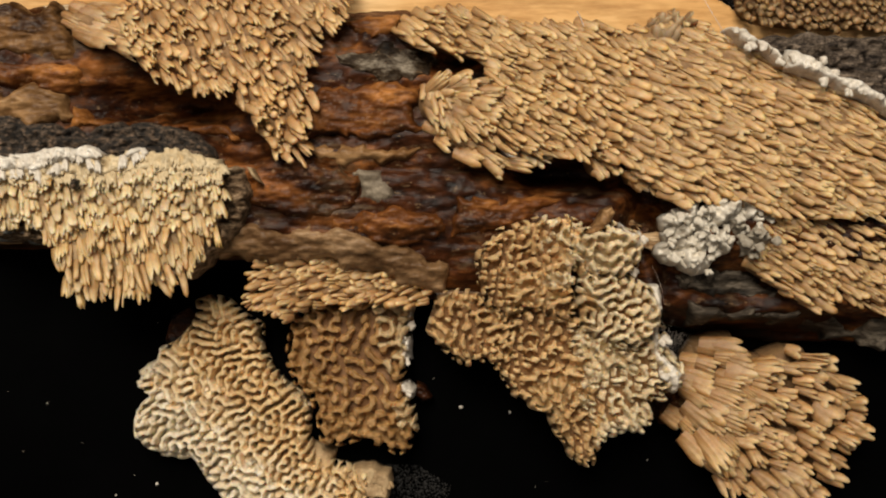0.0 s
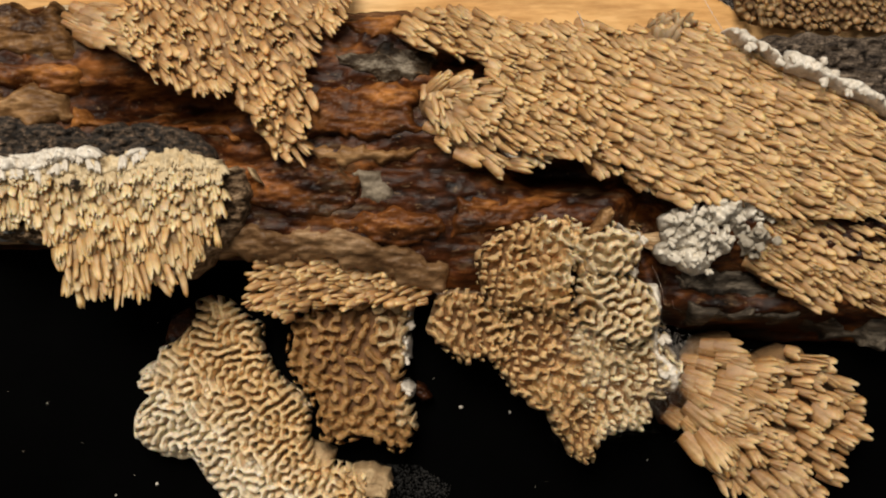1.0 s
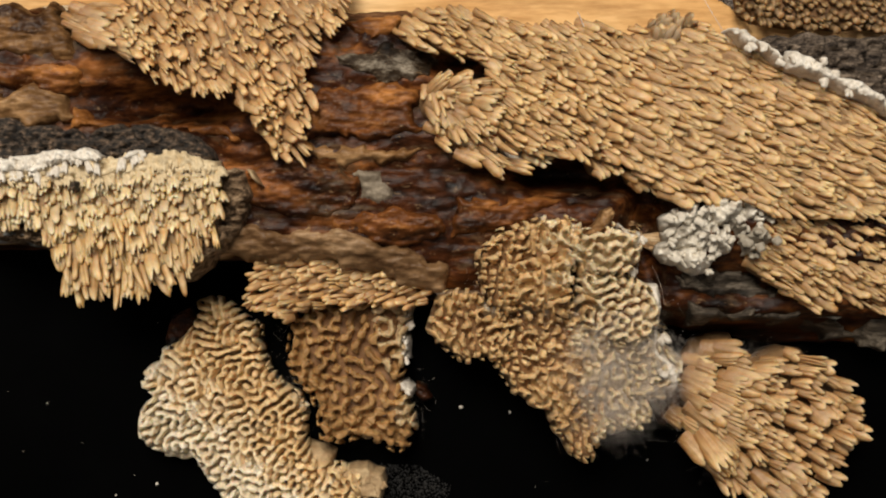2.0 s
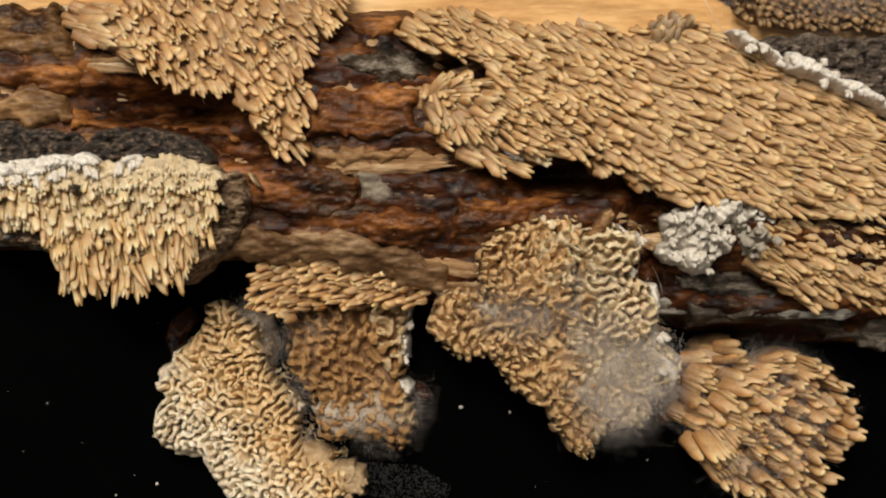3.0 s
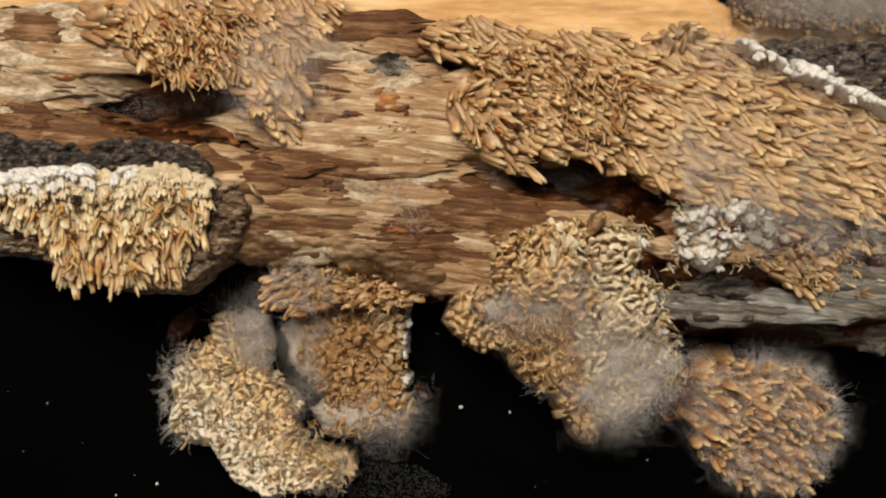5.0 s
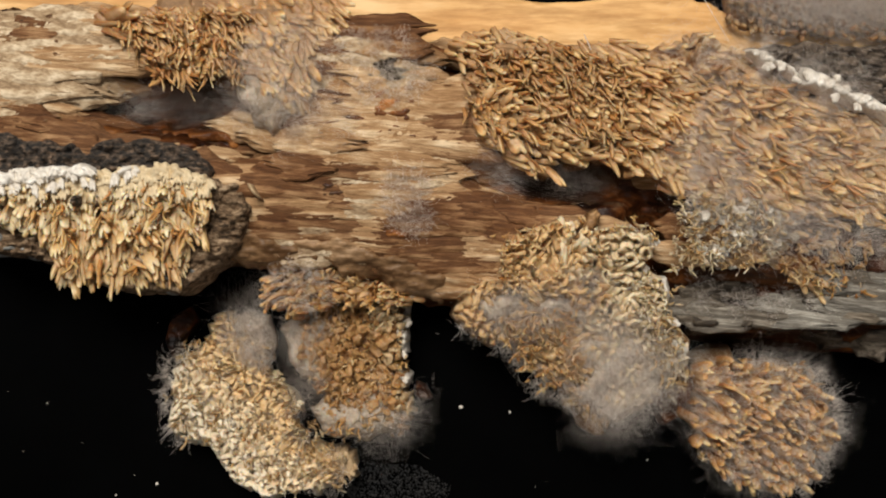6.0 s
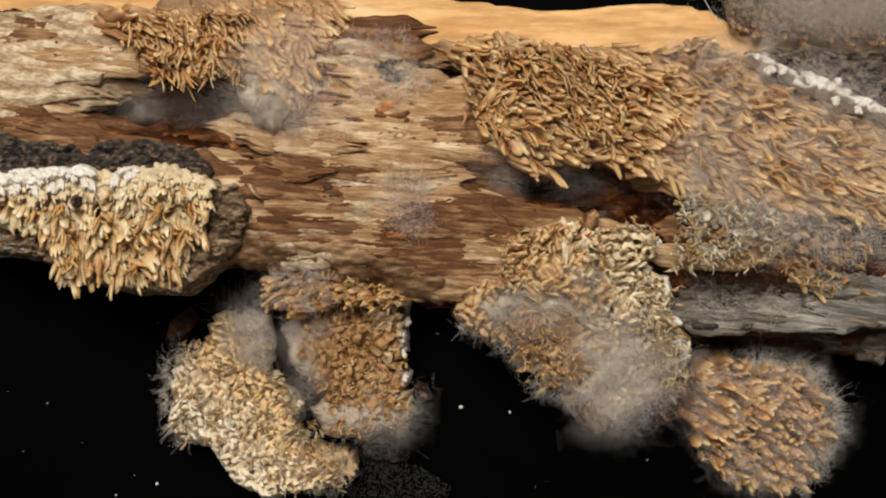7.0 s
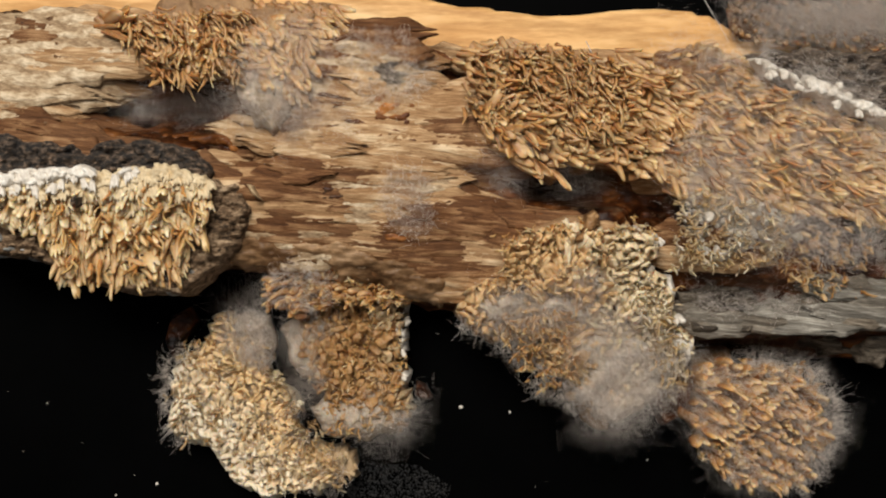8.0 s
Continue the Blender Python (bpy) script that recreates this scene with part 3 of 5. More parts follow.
def blade_mesh(name, length, width, thick, bend, blunt, seed, prongs=3):
    """A flat, arched scale that stands on z = 0 and ends in a ragged row of prongs."""
    r = np.random.RandomState(seed)
    cols, rows = 4 * prongs + 1, 6
    ends = r.uniform(0.7, 1.0, prongs)
    ends[r.randint(prongs)] = 1.0
    shift, arch, flare = r.uniform(-0.1, 0.1), r.uniform(0.12, 0.45) * width, r.uniform(0.5, 0.8)
    groove, ridge = r.uniform(0.4, 0.8), r.uniform(0.3, 1.2, (rows, cols))
    verts, faces = [], []
    for face in (1, -1):
        for i in range(rows):
            h = i / (rows - 1)
            for j in range(cols):
                s = j / (cols - 1) - 0.5
                u = (s + 0.5) * prongs
                k = min(int(u), prongs - 1)
                bump = math.sin(math.pi * (u - k)) ** (0.45 if blunt > 0.6 else 0.65)
                reach = ends[k] * (0.76 + 0.24 * bump) * length * (1 - 0.1 * (2 * s) ** 2)
                pinch = 1 - 0.3 * h * h * (1 - bump)
                side = s * width * (flare + (1 - flare) * h) + (k + 0.5 - u) / prongs * width * 0.2 * h * h
                body = thick / 2 * (1 - groove * (1 - bump) * (0.25 + 0.75 * h)) * (1 - 0.5 * h ** 5) * pinch
                if face < 0:
                    body = thick * (0.1 + 0.45 * bump * ridge[i, j]) * (1 - 0.5 * h ** 5)
                y = -arch * (2 * s) ** 2 + face * body - bend * reach * h * h + 0.05 * r.uniform(-1, 1) * thick
                verts.append((side + shift * reach * h + 0.03 * r.uniform(-1, 1), y, reach * h + 0.04 * r.uniform(-1, 1)))
    low = rows * cols
    for i in range(rows - 1):
        for j in range(cols - 1):
            a = i * cols + j
            faces += [(a, a + cols, a + cols + 1, a + 1), (low + a, low + a + 1, low + a + cols + 1, low + a + cols)]
        a, b = i * cols, i * cols + cols - 1
        faces += [(a, low + a, low + a + cols, a + cols), (b, b + cols, low + b + cols, low + b)]
    last = (rows - 1) * cols
    for j in range(cols - 1):
        a = last + j
        faces.append((a, low + a, low + a + 1, a + 1))
    return mesh_of(name, verts, faces)


def turned(place, angle, lift, roll):
    """The pose of a tooth at place (mm) that points along angle (degrees round z) and lift (degrees above the plate)."""
    a, e = radians(angle), radians(lift)
    z = Vector((math.cos(a) * math.cos(e), math.sin(a) * math.cos(e), math.sin(e)))
    x = Vector((0, 0, 1)).cross(z).normalized()
    y = z.cross(x)
    m = Matrix((x, y, z)).transposed().to_4x4()
    return Matrix.Translation(Vector(place) * MM) @ m @ pose(0, 0, 0, 0, 0, roll)


def shrunk(p, spans, k):
    """Where a point of the first span lies in span k; spans: (x0, y top, x1, y bottom)."""
    a, b = spans[0], spans[k]
    return (b[0] + (p[0] - a[0]) * (b[2] - b[0]) / (a[2] - a[0]), b[1] + (p[1] - a[1]) * (b[3] - b[1]) / (a[3] - a[1]))


def smooth_span(keys):
    """Spans at all of TIMES from a few (time, span) keys."""
    ts = [k[0] for k in keys]
    return [tuple(np.interp(tt, ts, [k[1][q] for k in keys]) for q in range(4)) for tt in TIMES]


DRY = (0.0, 0.04, 0.22, 0.45, 0.7, 0.88, 0.97, 1.0)
DRY_FAST = (0.0, 0.06, 0.36, 0.76, 0.95, 1.0, 1.0, 1.0)  # the small crusts on the plate


def fungus(name, label, outline, keys, top, bottom, material, crust, gap=1.1, length=3.0, width=1.0, thick=0.6, angle=-60.0,
           lift=40.0, fan=0.0, wild=12.0, blunt=0.3, clods=8, seed=1, dry=DRY, twist=125.0, sink=0.08, droop=0.0, forked=0.5, sag=0.9, blades=0.8, pivot=None, prongs=(2, 4), bed=0.4):
    """A toothed crust: clods of crust and single teeth, which shrink and twist as they dry."""
    spans = smooth_span(keys)
    r = np.random.RandomState(seed)
    poly = np.asarray(outline, float)
    mid = poly.mean(0)
    lean = np.array((math.cos(radians(angle)), math.sin(radians(angle)))) * length * math.cos(radians(lift))
    crust_poly = ragged(mid + (poly - mid) * 0.95 - 0.45 * lean, 0.7, 0.4, seed)
    ob = thing(name, (*mid, 0), label, "fungus", "toothed fungus crusts")
    home = np.array((*mid, 0))
    seeds = scatter(crust_poly, math.sqrt(abs((spans[0][2] - spans[0][0]) * (spans[0][3] - spans[0][1])) / clods) * 0.6, seed + 3, clods)
    relief = lambda x, y: top(x, y) - bed + 0.9 * rough(x / 1.2, y / 1.2, seed + 2, 3)
    for (v, f), s in zip(lumps(crust_poly, 0.45, relief, bottom, 1.2, seeds, seed), seeds):
        if not len(f):
            continue
        c = np.array((*s, 0))
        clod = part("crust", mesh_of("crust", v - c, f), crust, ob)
        rows = []
        for k, tt in enumerate(TIMES):
            q = shrunk(s, spans, k)
            rows.append((tt, pose((q[0] - mid[0]) * MM, (q[1] - mid[1]) * MM, -sag * dry[k] * MM)))
        MOVES.append((clod, rows))
    shapes = []
    for q in range(28):
        args = (length * r.uniform(0.8, 1.15), width * r.uniform(0.75, 1.2), thick * r.uniform(0.8, 1.2), r.uniform(-0.05, 0.2), blunt * r.uniform(0.5, 1.5), seed * 50 + q)
        if q < 28 * blades:
            shapes.append(blade_mesh("tooth", args[0], args[1] * 1.5, args[2] * 0.72, *args[3:], prongs=min(prongs[1], prongs[0] + int(r.rand() < 0.5) + 2 * int(r.rand() < 0.25))))
        else:
            shapes.append(tooth_mesh("tooth", *args, 1 + (r.rand() < forked) + (r.rand() < forked * 0.5)))
    for p in scatter(poly, gap, seed + 8, 400):
        size = r.uniform(0.75, 1.15)
        rel = (p - mid) / (np.abs(poly - mid).max(0) + 1e-6)
        turn = angle + wild * 3 * float(rough(p[0] / 5, p[1] / 5, seed + 4, 2)) + r.normal(0, wild * 0.5) + 24 * float(rough(p[0] / 2.0 + 70, p[1] / 2.0, seed + 7, 2))
        if pivot:
            turn += math.degrees(math.atan2(p[1] - pivot[1], p[0] - pivot[0])) - angle
        if fan:
            want = math.degrees(math.atan2(rel[1], rel[0]))
            turn += fan * ((want - turn + 180) % 360 - 180) * min(1, np.hypot(*rel))
        up = max(6, lift + r.normal(0, 7) + 34 * float(rough(p[0] / 2.4, p[1] / 2.4, seed + 6, 2)))
        d = np.array((math.cos(radians(turn)), math.sin(radians(turn))))
        foot = p - d * length * math.cos(radians(up)) * 0.55
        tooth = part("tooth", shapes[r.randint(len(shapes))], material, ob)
        tooth.scale = (r.uniform(0.7, 1.4), r.uniform(0.8, 1.25), r.uniform(0.75, 1.2))
        spin0, spin, bow, swing, deep = r.uniform(-25, 25), r.choice((-1, 1)) * twist * r.uniform(0.4, 1.2), r.normal(droop, 14), r.normal(0, 22), r.uniform(0, 2) * sink * length
        base = float(top(foot[0], foot[1])) - 0.3 - 0.13 * length
        rows = []
        for k, tt in enumerate(TIMES):
            w = dry[k]
            q = shrunk(foot, spans, k)
            way = turn + swing * w
            high = max(8, up + bow * w)
            back = deep * w + (1 - size) * length * 0.6
            rows.append((tt, turned((q[0] - mid[0] - back * math.cos(radians(way)) * math.cos(radians(high)),
                                     q[1] - mid[1] - back * math.sin(radians(way)) * math.cos(radians(high)),
                                     base - 0.3 * w - back * math.sin(radians(high))), way, high, spin0 + spin * w)))
        MOVES.append((tooth, rows))
    return ob


# ---- crusts of winding ridges ----
def labyrinth(n, period, seed, along=1.0, across=1.0):
    """A square field of winding ridges, n cells wide, period cells from ridge to ridge; along, across: stretch in x and y."""
    f = np.random.RandomState(seed).randn(n, n)
    k = np.hypot(*np.meshgrid(np.fft.fftfreq(n) * along, np.fft.fftfreq(n) * across, indexing="ij"))
    band = np.exp(-((k * period - 1) / 0.42) ** 2)
    for _ in range(4):
        f = np.real(np.fft.ifft2(np.fft.fft2(f) * band))
        f = np.tanh(1.6 * f / f.std())
    return f


def ridged(ob, outline, keys, base, bottom, choose, period=1.0, stretch=(1.0, 1.0), high=1.8, cuts=0.6, cell=0.11, gap=1.75, edge=1.2, tilt=22.0, seed=1, wave=1.2, bed=None):
    """Rounded winding ridges over an outline, in clods that tilt apart as they dry; base: the height of their tops; choose: the material by place."""
    spans = smooth_span(keys)
    poly = ragged(outline, 0.5, 0.4, seed)
    home, mid, n = np.array(ob.location) / MM, poly.mean(0), 420
    field, breaks = labyrinth(n, period / cell, seed, *stretch), labyrinth(n, 1.35 * period / cell, seed + 1, 1 / stretch[0], 1 / stretch[1])

    def lookup(x, y):
        i = np.clip(((x - mid[0]) / cell + n / 2).astype(int), 0, n - 1)
        j = np.clip(((y - mid[1]) / cell + n / 2).astype(int), 0, n - 1)
        return field[i, j] - cuts * np.clip(breaks[i, j], 0, 1)

    def top(x, y):
        dome = 1 - np.exp(-3.4 * np.clip(lookup(x, y) + 0.62, 0, None))
        return base(x, y) - high * (1 - dome) + wave * rough(x / 4, y / 4, seed + 3, 2)
    keep = lambda x, y, d: (d > 0.65 * edge) | (lookup(x, y) > -0.6)
    if bed:
        # the bed below the clods has the size of the dried crust
        last = np.array([shrunk(p, spans, len(TIMES) - 1) for p in outline])
        heart = last.mean(0)
        (v, f), = lumps(heart + (last - heart) * 0.93, 0.35, lambda x, y: base(x, y) - high + 0.3 + 0.8 * rough(x / 1.2, y / 1.2, seed, 3), flat(0), 1.0)
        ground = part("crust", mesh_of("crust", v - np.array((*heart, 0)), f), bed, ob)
        ground.location = ((heart[0] - home[0]) * MM, (heart[1] - home[1]) * MM, 0)
    r = np.random.RandomState(seed)
    seeds = scatter(poly, gap, seed + 5, 290)
    for (v, f), p in zip(lumps(poly, cell, top, bottom, edge, seeds, seed, keep), seeds):
        if not len(f):
            continue
        z = float(base(p[0], p[1])) - 1
        clod = part("ridge", mesh_of("ridge", v - np.array((*p, z)), f), choose(p, r.uniform(-0.3, 0.3)), ob)
        room = float(nearest(np.array([p[0]]), np.array([p[1]]), poly)[0][0])
        turn, lift = r.uniform(-tilt, tilt, 3) * min(1, room / 3.0), r.uniform(-0.8, 0.4)
        rows = []
        for k, tt in enumerate(TIMES):
            q = shrunk(p, spans, k)
            rows.append((tt, pose((q[0] - home[0]) * MM, (q[1] - home[1]) * MM, (z + lift * DRY_FAST[k]) * MM, *(turn * DRY_FAST[k]))))
        MOVES.append((clod, rows))


flat = lambda z: (lambda x, y: z + 0 * x)
on_log = lambda x, y: np.maximum(log_round(x, y) + 2.6, 9.5)
under_log = lambda x, y: on_log(x, y) - 5

A_KEYS = [(0, (-40.6, 29.9, -10.8, 9.4)), (2.8, (-40.6, 29.6, -11.1, 9.6)), (4.7, (-40, 28.9, -12.4, 11.1)), (5.8, (-37, 27.8, -11.6, 15.6)), (8, (-37, 27, -11.6, 17))]
fungus("toothed_fungus", "tan toothed fungus on the upper face of the log", [(-33.2, 31.1), (-10.2, 31.1), (-11.1, 25.8), (-13.3, 23.7), (-14.5, 20.6), (-14.4, 15.6), (-15.5, 10.3), (-17.3, 9.7), (-19.5, 12.5), (-21.4, 15), (-22.6, 17.5), (-25.7, 16.7), (-28.2, 17.1), (-31.9, 19), (-33.8, 21.5), (-36.3, 24.9)],
       A_KEYS, on_log, under_log, M_TOOTH, M_CRUST, gap=0.9, length=2.9, width=0.95, thick=0.62, angle=-50, lift=42, seed=21, blunt=0.9, blades=0.3, forked=0.3, twist=50, droop=-20, clods=9)
fungus("toothed_fungus", "tan matted fungus lobe beside the larger crust", [(-40.9, 26.1), (-36.3, 26.5), (-32.4, 24.3), (-31.9, 22.7), (-33.8, 20.9), (-36.9, 22.7), (-40.3, 24)],
       A_KEYS, on_log, under_log, M_TOOTH, M_CRUST, gap=0.95, length=4.2, width=1.3, thick=0.6, angle=-22, lift=16, wild=5, seed=26, clods=3, blunt=0.7)

B_KEYS = [(0, (-51.6, 11.4, -23.8, -6.7)), (1.5, (-51.6, 11.3, -23.9, -6.6)), (2.8, (-51.6, 10.7, -24.4, -6.4)), (3.75, (-51.6, 10.2, -25, -5.8)), (4.7, (-51.6, 9.4, -25.3, -5.4)), (8, (-51.6, 9.2, -25.3, -5.3))]
B_TOP = lambda x, y: np.clip(17.0 + 0.12 * (y - 3), 15, 17.6)
cream = fungus("cream_fungus", "cream toothed fungus with a white edge on a bark chip", [(-49.8, 7.9), (-44.3, 8.1), (-35.7, 8.6), (-27.8, 8.7), (-24.2, 8.3), (-23.8, 5.6), (-24.7, 2.5), (-44.9, 2.4), (-49.8, 2.4)],
       B_KEYS, B_TOP, flat(12.5), M_PALE, M_PALECRUST, twist=28, gap=0.9, length=2.4, width=1.0, thick=0.5, angle=-76, lift=34, wild=6, seed=22, clods=7, forked=0.45, blades=0.5, blunt=1.0)
fungus("cream_fungus", "pale tan fringe of long fungus teeth below the cream crust", [(-44.9, 2.8), (-24.7, 2.8), (-25, 1), (-26.6, -0.7), (-28.7, -2.4), (-29.5, -4.3), (-33.9, -5), (-37.6, -5.6), (-41.1, -4.8), (-43.2, 0.1)],
       B_KEYS, B_TOP, flat(12.5), M_FRINGE, M_PALECRUST, twist=32, gap=0.88, length=3.4, width=0.9, thick=0.5, angle=-74, lift=26, wild=5, seed=28, clods=5, forked=0.4, blades=0.2, blunt=0.7)

D_KEYS = [(0, (-23.8, -0.4, -2.4, -24.3)), (2.8, (-23.6, -0.6, -2.6, -23.8)), (4.7, (-22.1, -1.1, -2.9, -22.1)), (8, (-21.7, -1, -3.2, -21.5))]
SLAB = [(-18.7, -10.7), (-17.7, -8.0), (-15.0, -6.0), (-9.6, -5.6), (-5.6, -5.6), (-3.3, -6.6), (-4.0, -10.7), (-3.8, -13.3), (-4.7, -16.0), (-3.3, -18.7), (-2.8, -21.7), (-4.0, -24.0), (-5.6, -24.9), (-7.6, -23.8), (-9.6, -22.8), (-12.3, -23.8), (-15.0, -23.2), (-15.5, -20.0), (-16.1, -17.4), (-18.2, -16.0), (-18.9, -13.3)]
brown = thing("brown_fungus", (-10.5, -15.5, 0), "brown lumpy fungus slab with a whitish edge on the black plate", "fungus", "toothed fungus crusts")
ridged(brown, SLAB, D_KEYS, lambda x, y: 7.6 + 0.1 * (y + 15), flat(3.4), lambda p, n: M_SLABPALE if p[0] + 0.25 * p[1] + 6 * n > -9.2 else M_SLAB, 1.25, (1.25, 1.0), 2.0, 1.2, 0.12, 1.25, 1.2, 40, 52, 2.6, M_DCRUST)
fungus("brown_fungus", "tan toothed fungus ledge above the brown slab", [(-20.4, -0.6), (-14.5, -0.9), (-9.3, -2.7), (-2.5, -0.9), (-2.5, -6.4), (-9.3, -6.9), (-14.5, -6.7), (-18.4, -8), (-23.3, -6.7), (-22.6, -3.8)],
       D_KEYS, flat(10.5), flat(0), M_TOOTH, M_CRUST, blades=0.2, gap=0.84, length=2.4, width=0.86, thick=0.6, angle=-163, lift=38, blunt=0.7, wild=10, seed=27, clods=5)

E_KEYS = [(0, (-2.2, 4.7, 27.4, -24.6)), (2.8, (-2.2, 4.5, 27.2, -23.9)), (4.7, (-0.3, 4, 26.6, -22.3)), (5.8, (1, 4, 27.9, -20.5)), (8, (1.4, 3.8, 28.7, -19.4))]
slope = lambda x, y: np.clip(15.4 + 0.26 * y, 8, 18.5)
folded = thing("folded_fungus", (13, -9, 0), "tan folded fungus with fat ridges, leaning on the log", "fungus", "toothed fungus crusts")
pale_right = lambda p, n: M_FOLDPALE if p[0] + 0.2 * p[1] + 7 * n > 13.2 else M_FOLD
FOLDS = []
# lobe outline, rise over the slope, stretch in x and y, cuts, seed
FOLDS.append(([(6.7, -7.2), (9.9, -6.3), (13.6, -6.6), (15.6, -8.2), (18.8, -9.5), (21.4, -10.4), (24.2, -9.5), (25.3, -11.4), (27.3, -13.4), (27.1, -16.0), (25.8, -16.0), (25.6, -17.7), (23.9, -17.3), (24.0, -19.7), (23.1, -21.4), (21.2, -21.0), (19.2, -21.7), (18.0, -23.4), (17.7, -25.1), (16.4, -25.1), (14.8, -24.1), (14.1, -22.4), (12.7, -20.7), (12.4, -19.0), (10.1, -18.3), (8.4, -17.0), (7.5, -15.4), (6.1, -13.4)], 0.9, (1.0, 1.7), 2.2, 61))
FOLDS.append(([(-0.6, -5.3), (1.0, -4.7), (4.2, -5.0), (6.1, -6.6), (7.7, -7.5), (8.0, -11.4), (6.5, -13.0), (4.2, -12.7), (2.6, -13.4), (0.7, -12.1), (-0.9, -10.8), (-2.0, -9.5), (-1.2, -7.2)], 0.6, (1.0, 1.3), 1.8, 62))
FOLDS.append(([(6.0, 1.9), (7.2, 2.2), (10.9, 3.5), (13.7, 3.5), (15.3, 2.9), (15.3, 0.1), (14.5, -3.7), (14.9, -7.5), (12.7, -7.9), (9.2, -6.6), (7.3, -7.5), (5.1, -6.6), (4.1, -3.7), (3.8, -0.6)], 2.2, (1.0, 1.6), 1.8, 63))
FOLDS.append(([(15.4, -2.8), (18.6, -2.6), (21.7, -3.4), (23.0, -4.3), (24.1, -6.3), (24.1, -8.2), (23.3, -10.1), (21.4, -11.3), (18.2, -10.4), (15.6, -8.5), (15.0, -5.6)], 2.6, (1.0, 1.0), 0.9, 64))
FOLDS.append(([(14.0, 2.5), (17.1, 2.5), (18.7, 3.0), (19.9, 2.4), (21.4, 1.9), (22.1, 0.1), (21.7, -1.5), (20.4, -2.8), (18.0, -3.2), (15.4, -2.8), (13.8, -0.6)], 2.9, (1.0, 1.2), 1.1, 65))
for outline, rise, stretch, cuts, seed in FOLDS:
    bed_mid = np.mean(outline, axis=0)
    outline = bed_mid + (np.array(outline) - bed_mid) * 1.05
    (v, f), = lumps(bed_mid + (np.array(outline) - bed_mid) * 0.97, 0.4, lambda x, y: slope(x, y) + rise - 1.6, lambda x, y: slope(x, y) * 0.3, 0.8)
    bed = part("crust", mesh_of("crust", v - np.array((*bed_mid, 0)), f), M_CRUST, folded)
    spans = smooth_span(E_KEYS)
    MOVES.append((bed, [(tt, pose((shrunk(bed_mid, spans, k)[0] - 13) * MM, (shrunk(bed_mid, spans, k)[1] + 9) * MM, -0.8 * DRY[k] * MM)) for k, tt in enumerate(TIMES)]))
    ridged(folded, outline, E_KEYS, lambda x, y: slope(x, y) + rise + 0.6, lambda x, y: slope(x, y) + rise - 3.4, pale_right, 1.0, stretch, 2.2, cuts, 0.11, 1.2, 1.0, 42, seed, 2.0)

F_KEYS = [(0, (25.8, -10.7, 49.5, -30)), (2.8, (26.3, -11.2, 49, -29.7)), (3.75, (27.3, -11.8, 47.8, -29)), (4.7, (28.2, -13, 46.8, -28.7)), (8, (28.4, -13.3, 45.6, -28.4))]
DOME = lambda x, y: 4.5 + 4.5 * np.sqrt(np.clip(1 - ((x - 38.5) / 13) ** 2 - ((y + 20) / 12) ** 2, 0, 1))
bristly = fungus("bristly_fungus", "tan fungus clump with long bristling teeth on the plate", [(32.7, -14.4), (35.9, -13.4), (38.6, -13.4), (41.9, -12.1), (44.5, -12.8), (46.5, -14.7), (48.8, -17.1), (49.8, -19.7), (49.4, -23.0), (47.8, -25.6), (46.5, -28.2), (43.2, -30.2), (35.9, -30.2), (33.3, -28.2), (34.0, -23.0), (33.0, -18.4)],
       F_KEYS, DOME, flat(0), M_BRISTLE, M_CRUST, gap=1.38, length=3.4, width=1.3, thick=0.95, pivot=(14.5, -8.0), lift=30, wild=14, seed=25, dry=DRY_FAST, clods=6, droop=38, forked=0.4, blades=0.9, prongs=(2, 3), blunt=1.0, bed=2.6)
fungus("bristly_fungus", "tan fungus plates with long ragged teeth on the clump", [(30.1, -14.0), (31.4, -12.2), (33.7, -11.2), (36.0, -11.3), (36.7, -13.0), (38.6, -14.3), (37.0, -18.2), (35.7, -21.5), (34.4, -24.1), (34.4, -26.7), (32.7, -27.1), (31.0, -24.8), (29.3, -22.2), (28.2, -20.2), (29.7, -16.9)],
       F_KEYS, lambda x, y: DOME(x, y) + 0.8, flat(0), M_BRISTLE, M_CRUST, gap=1.5, length=4.6, width=1.9, thick=1.0, pivot=(14.5, -8.0), lift=22, wild=9, seed=19, dry=DRY_FAST, clods=4, droop=38, forked=0.4, blades=1.0, prongs=(3, 5), blunt=1.0, bed=3.2)

GK = [(0, (-4.9, 27.1, 56.9, -8)), (2.8, (-4.7, 26.9, 56.9, -7.9)), (4.7, (-3, 26.1, 56.9, -7.4)), (5.8, (0.7, 24.6, 56.9, -6.5)), (8, (1.9, 23.3, 56.9, -6))]
G_ARGS = dict(blades=0.14, droop=-8, gap=0.78, forked=0.25, length=2.8, width=0.82, thick=0.6, clods=7, blunt=0.6, wild=7, prongs=(2, 3))
G_LOBES = []
G_LOBES.append((-38, "tan shingled toothed fungus crust covering the log", [(-4.9, 23.7), (-2.7, 26.1), (2.2, 27.1), (7.2, 25.5), (10.9, 24.6), (10.9, 12.5), (9.1, 15.6), (6, 20.6), (2.9, 21.2), (-2.1, 22.4)]))
G_LOBES.append((-35, "tan shingled toothed fungus crust covering the log", [(6, 20.6), (9.1, 15.6), (10.9, 24.6), (17.1, 25.5), (20.2, 23.7), (20.2, 9.4), (13.4, 10), (9.1, 10.9), (5.3, 10.9), (4.1, 15)]))
G_LOBES.append((-30, "buff shingled toothed fungus crust with a white rim", [(20.2, 23.7), (25.8, 26.5), (31.4, 24.3), (36.4, 21.5), (36.4, 12.8), (28.9, 15.3), (20.2, 15.6)]))
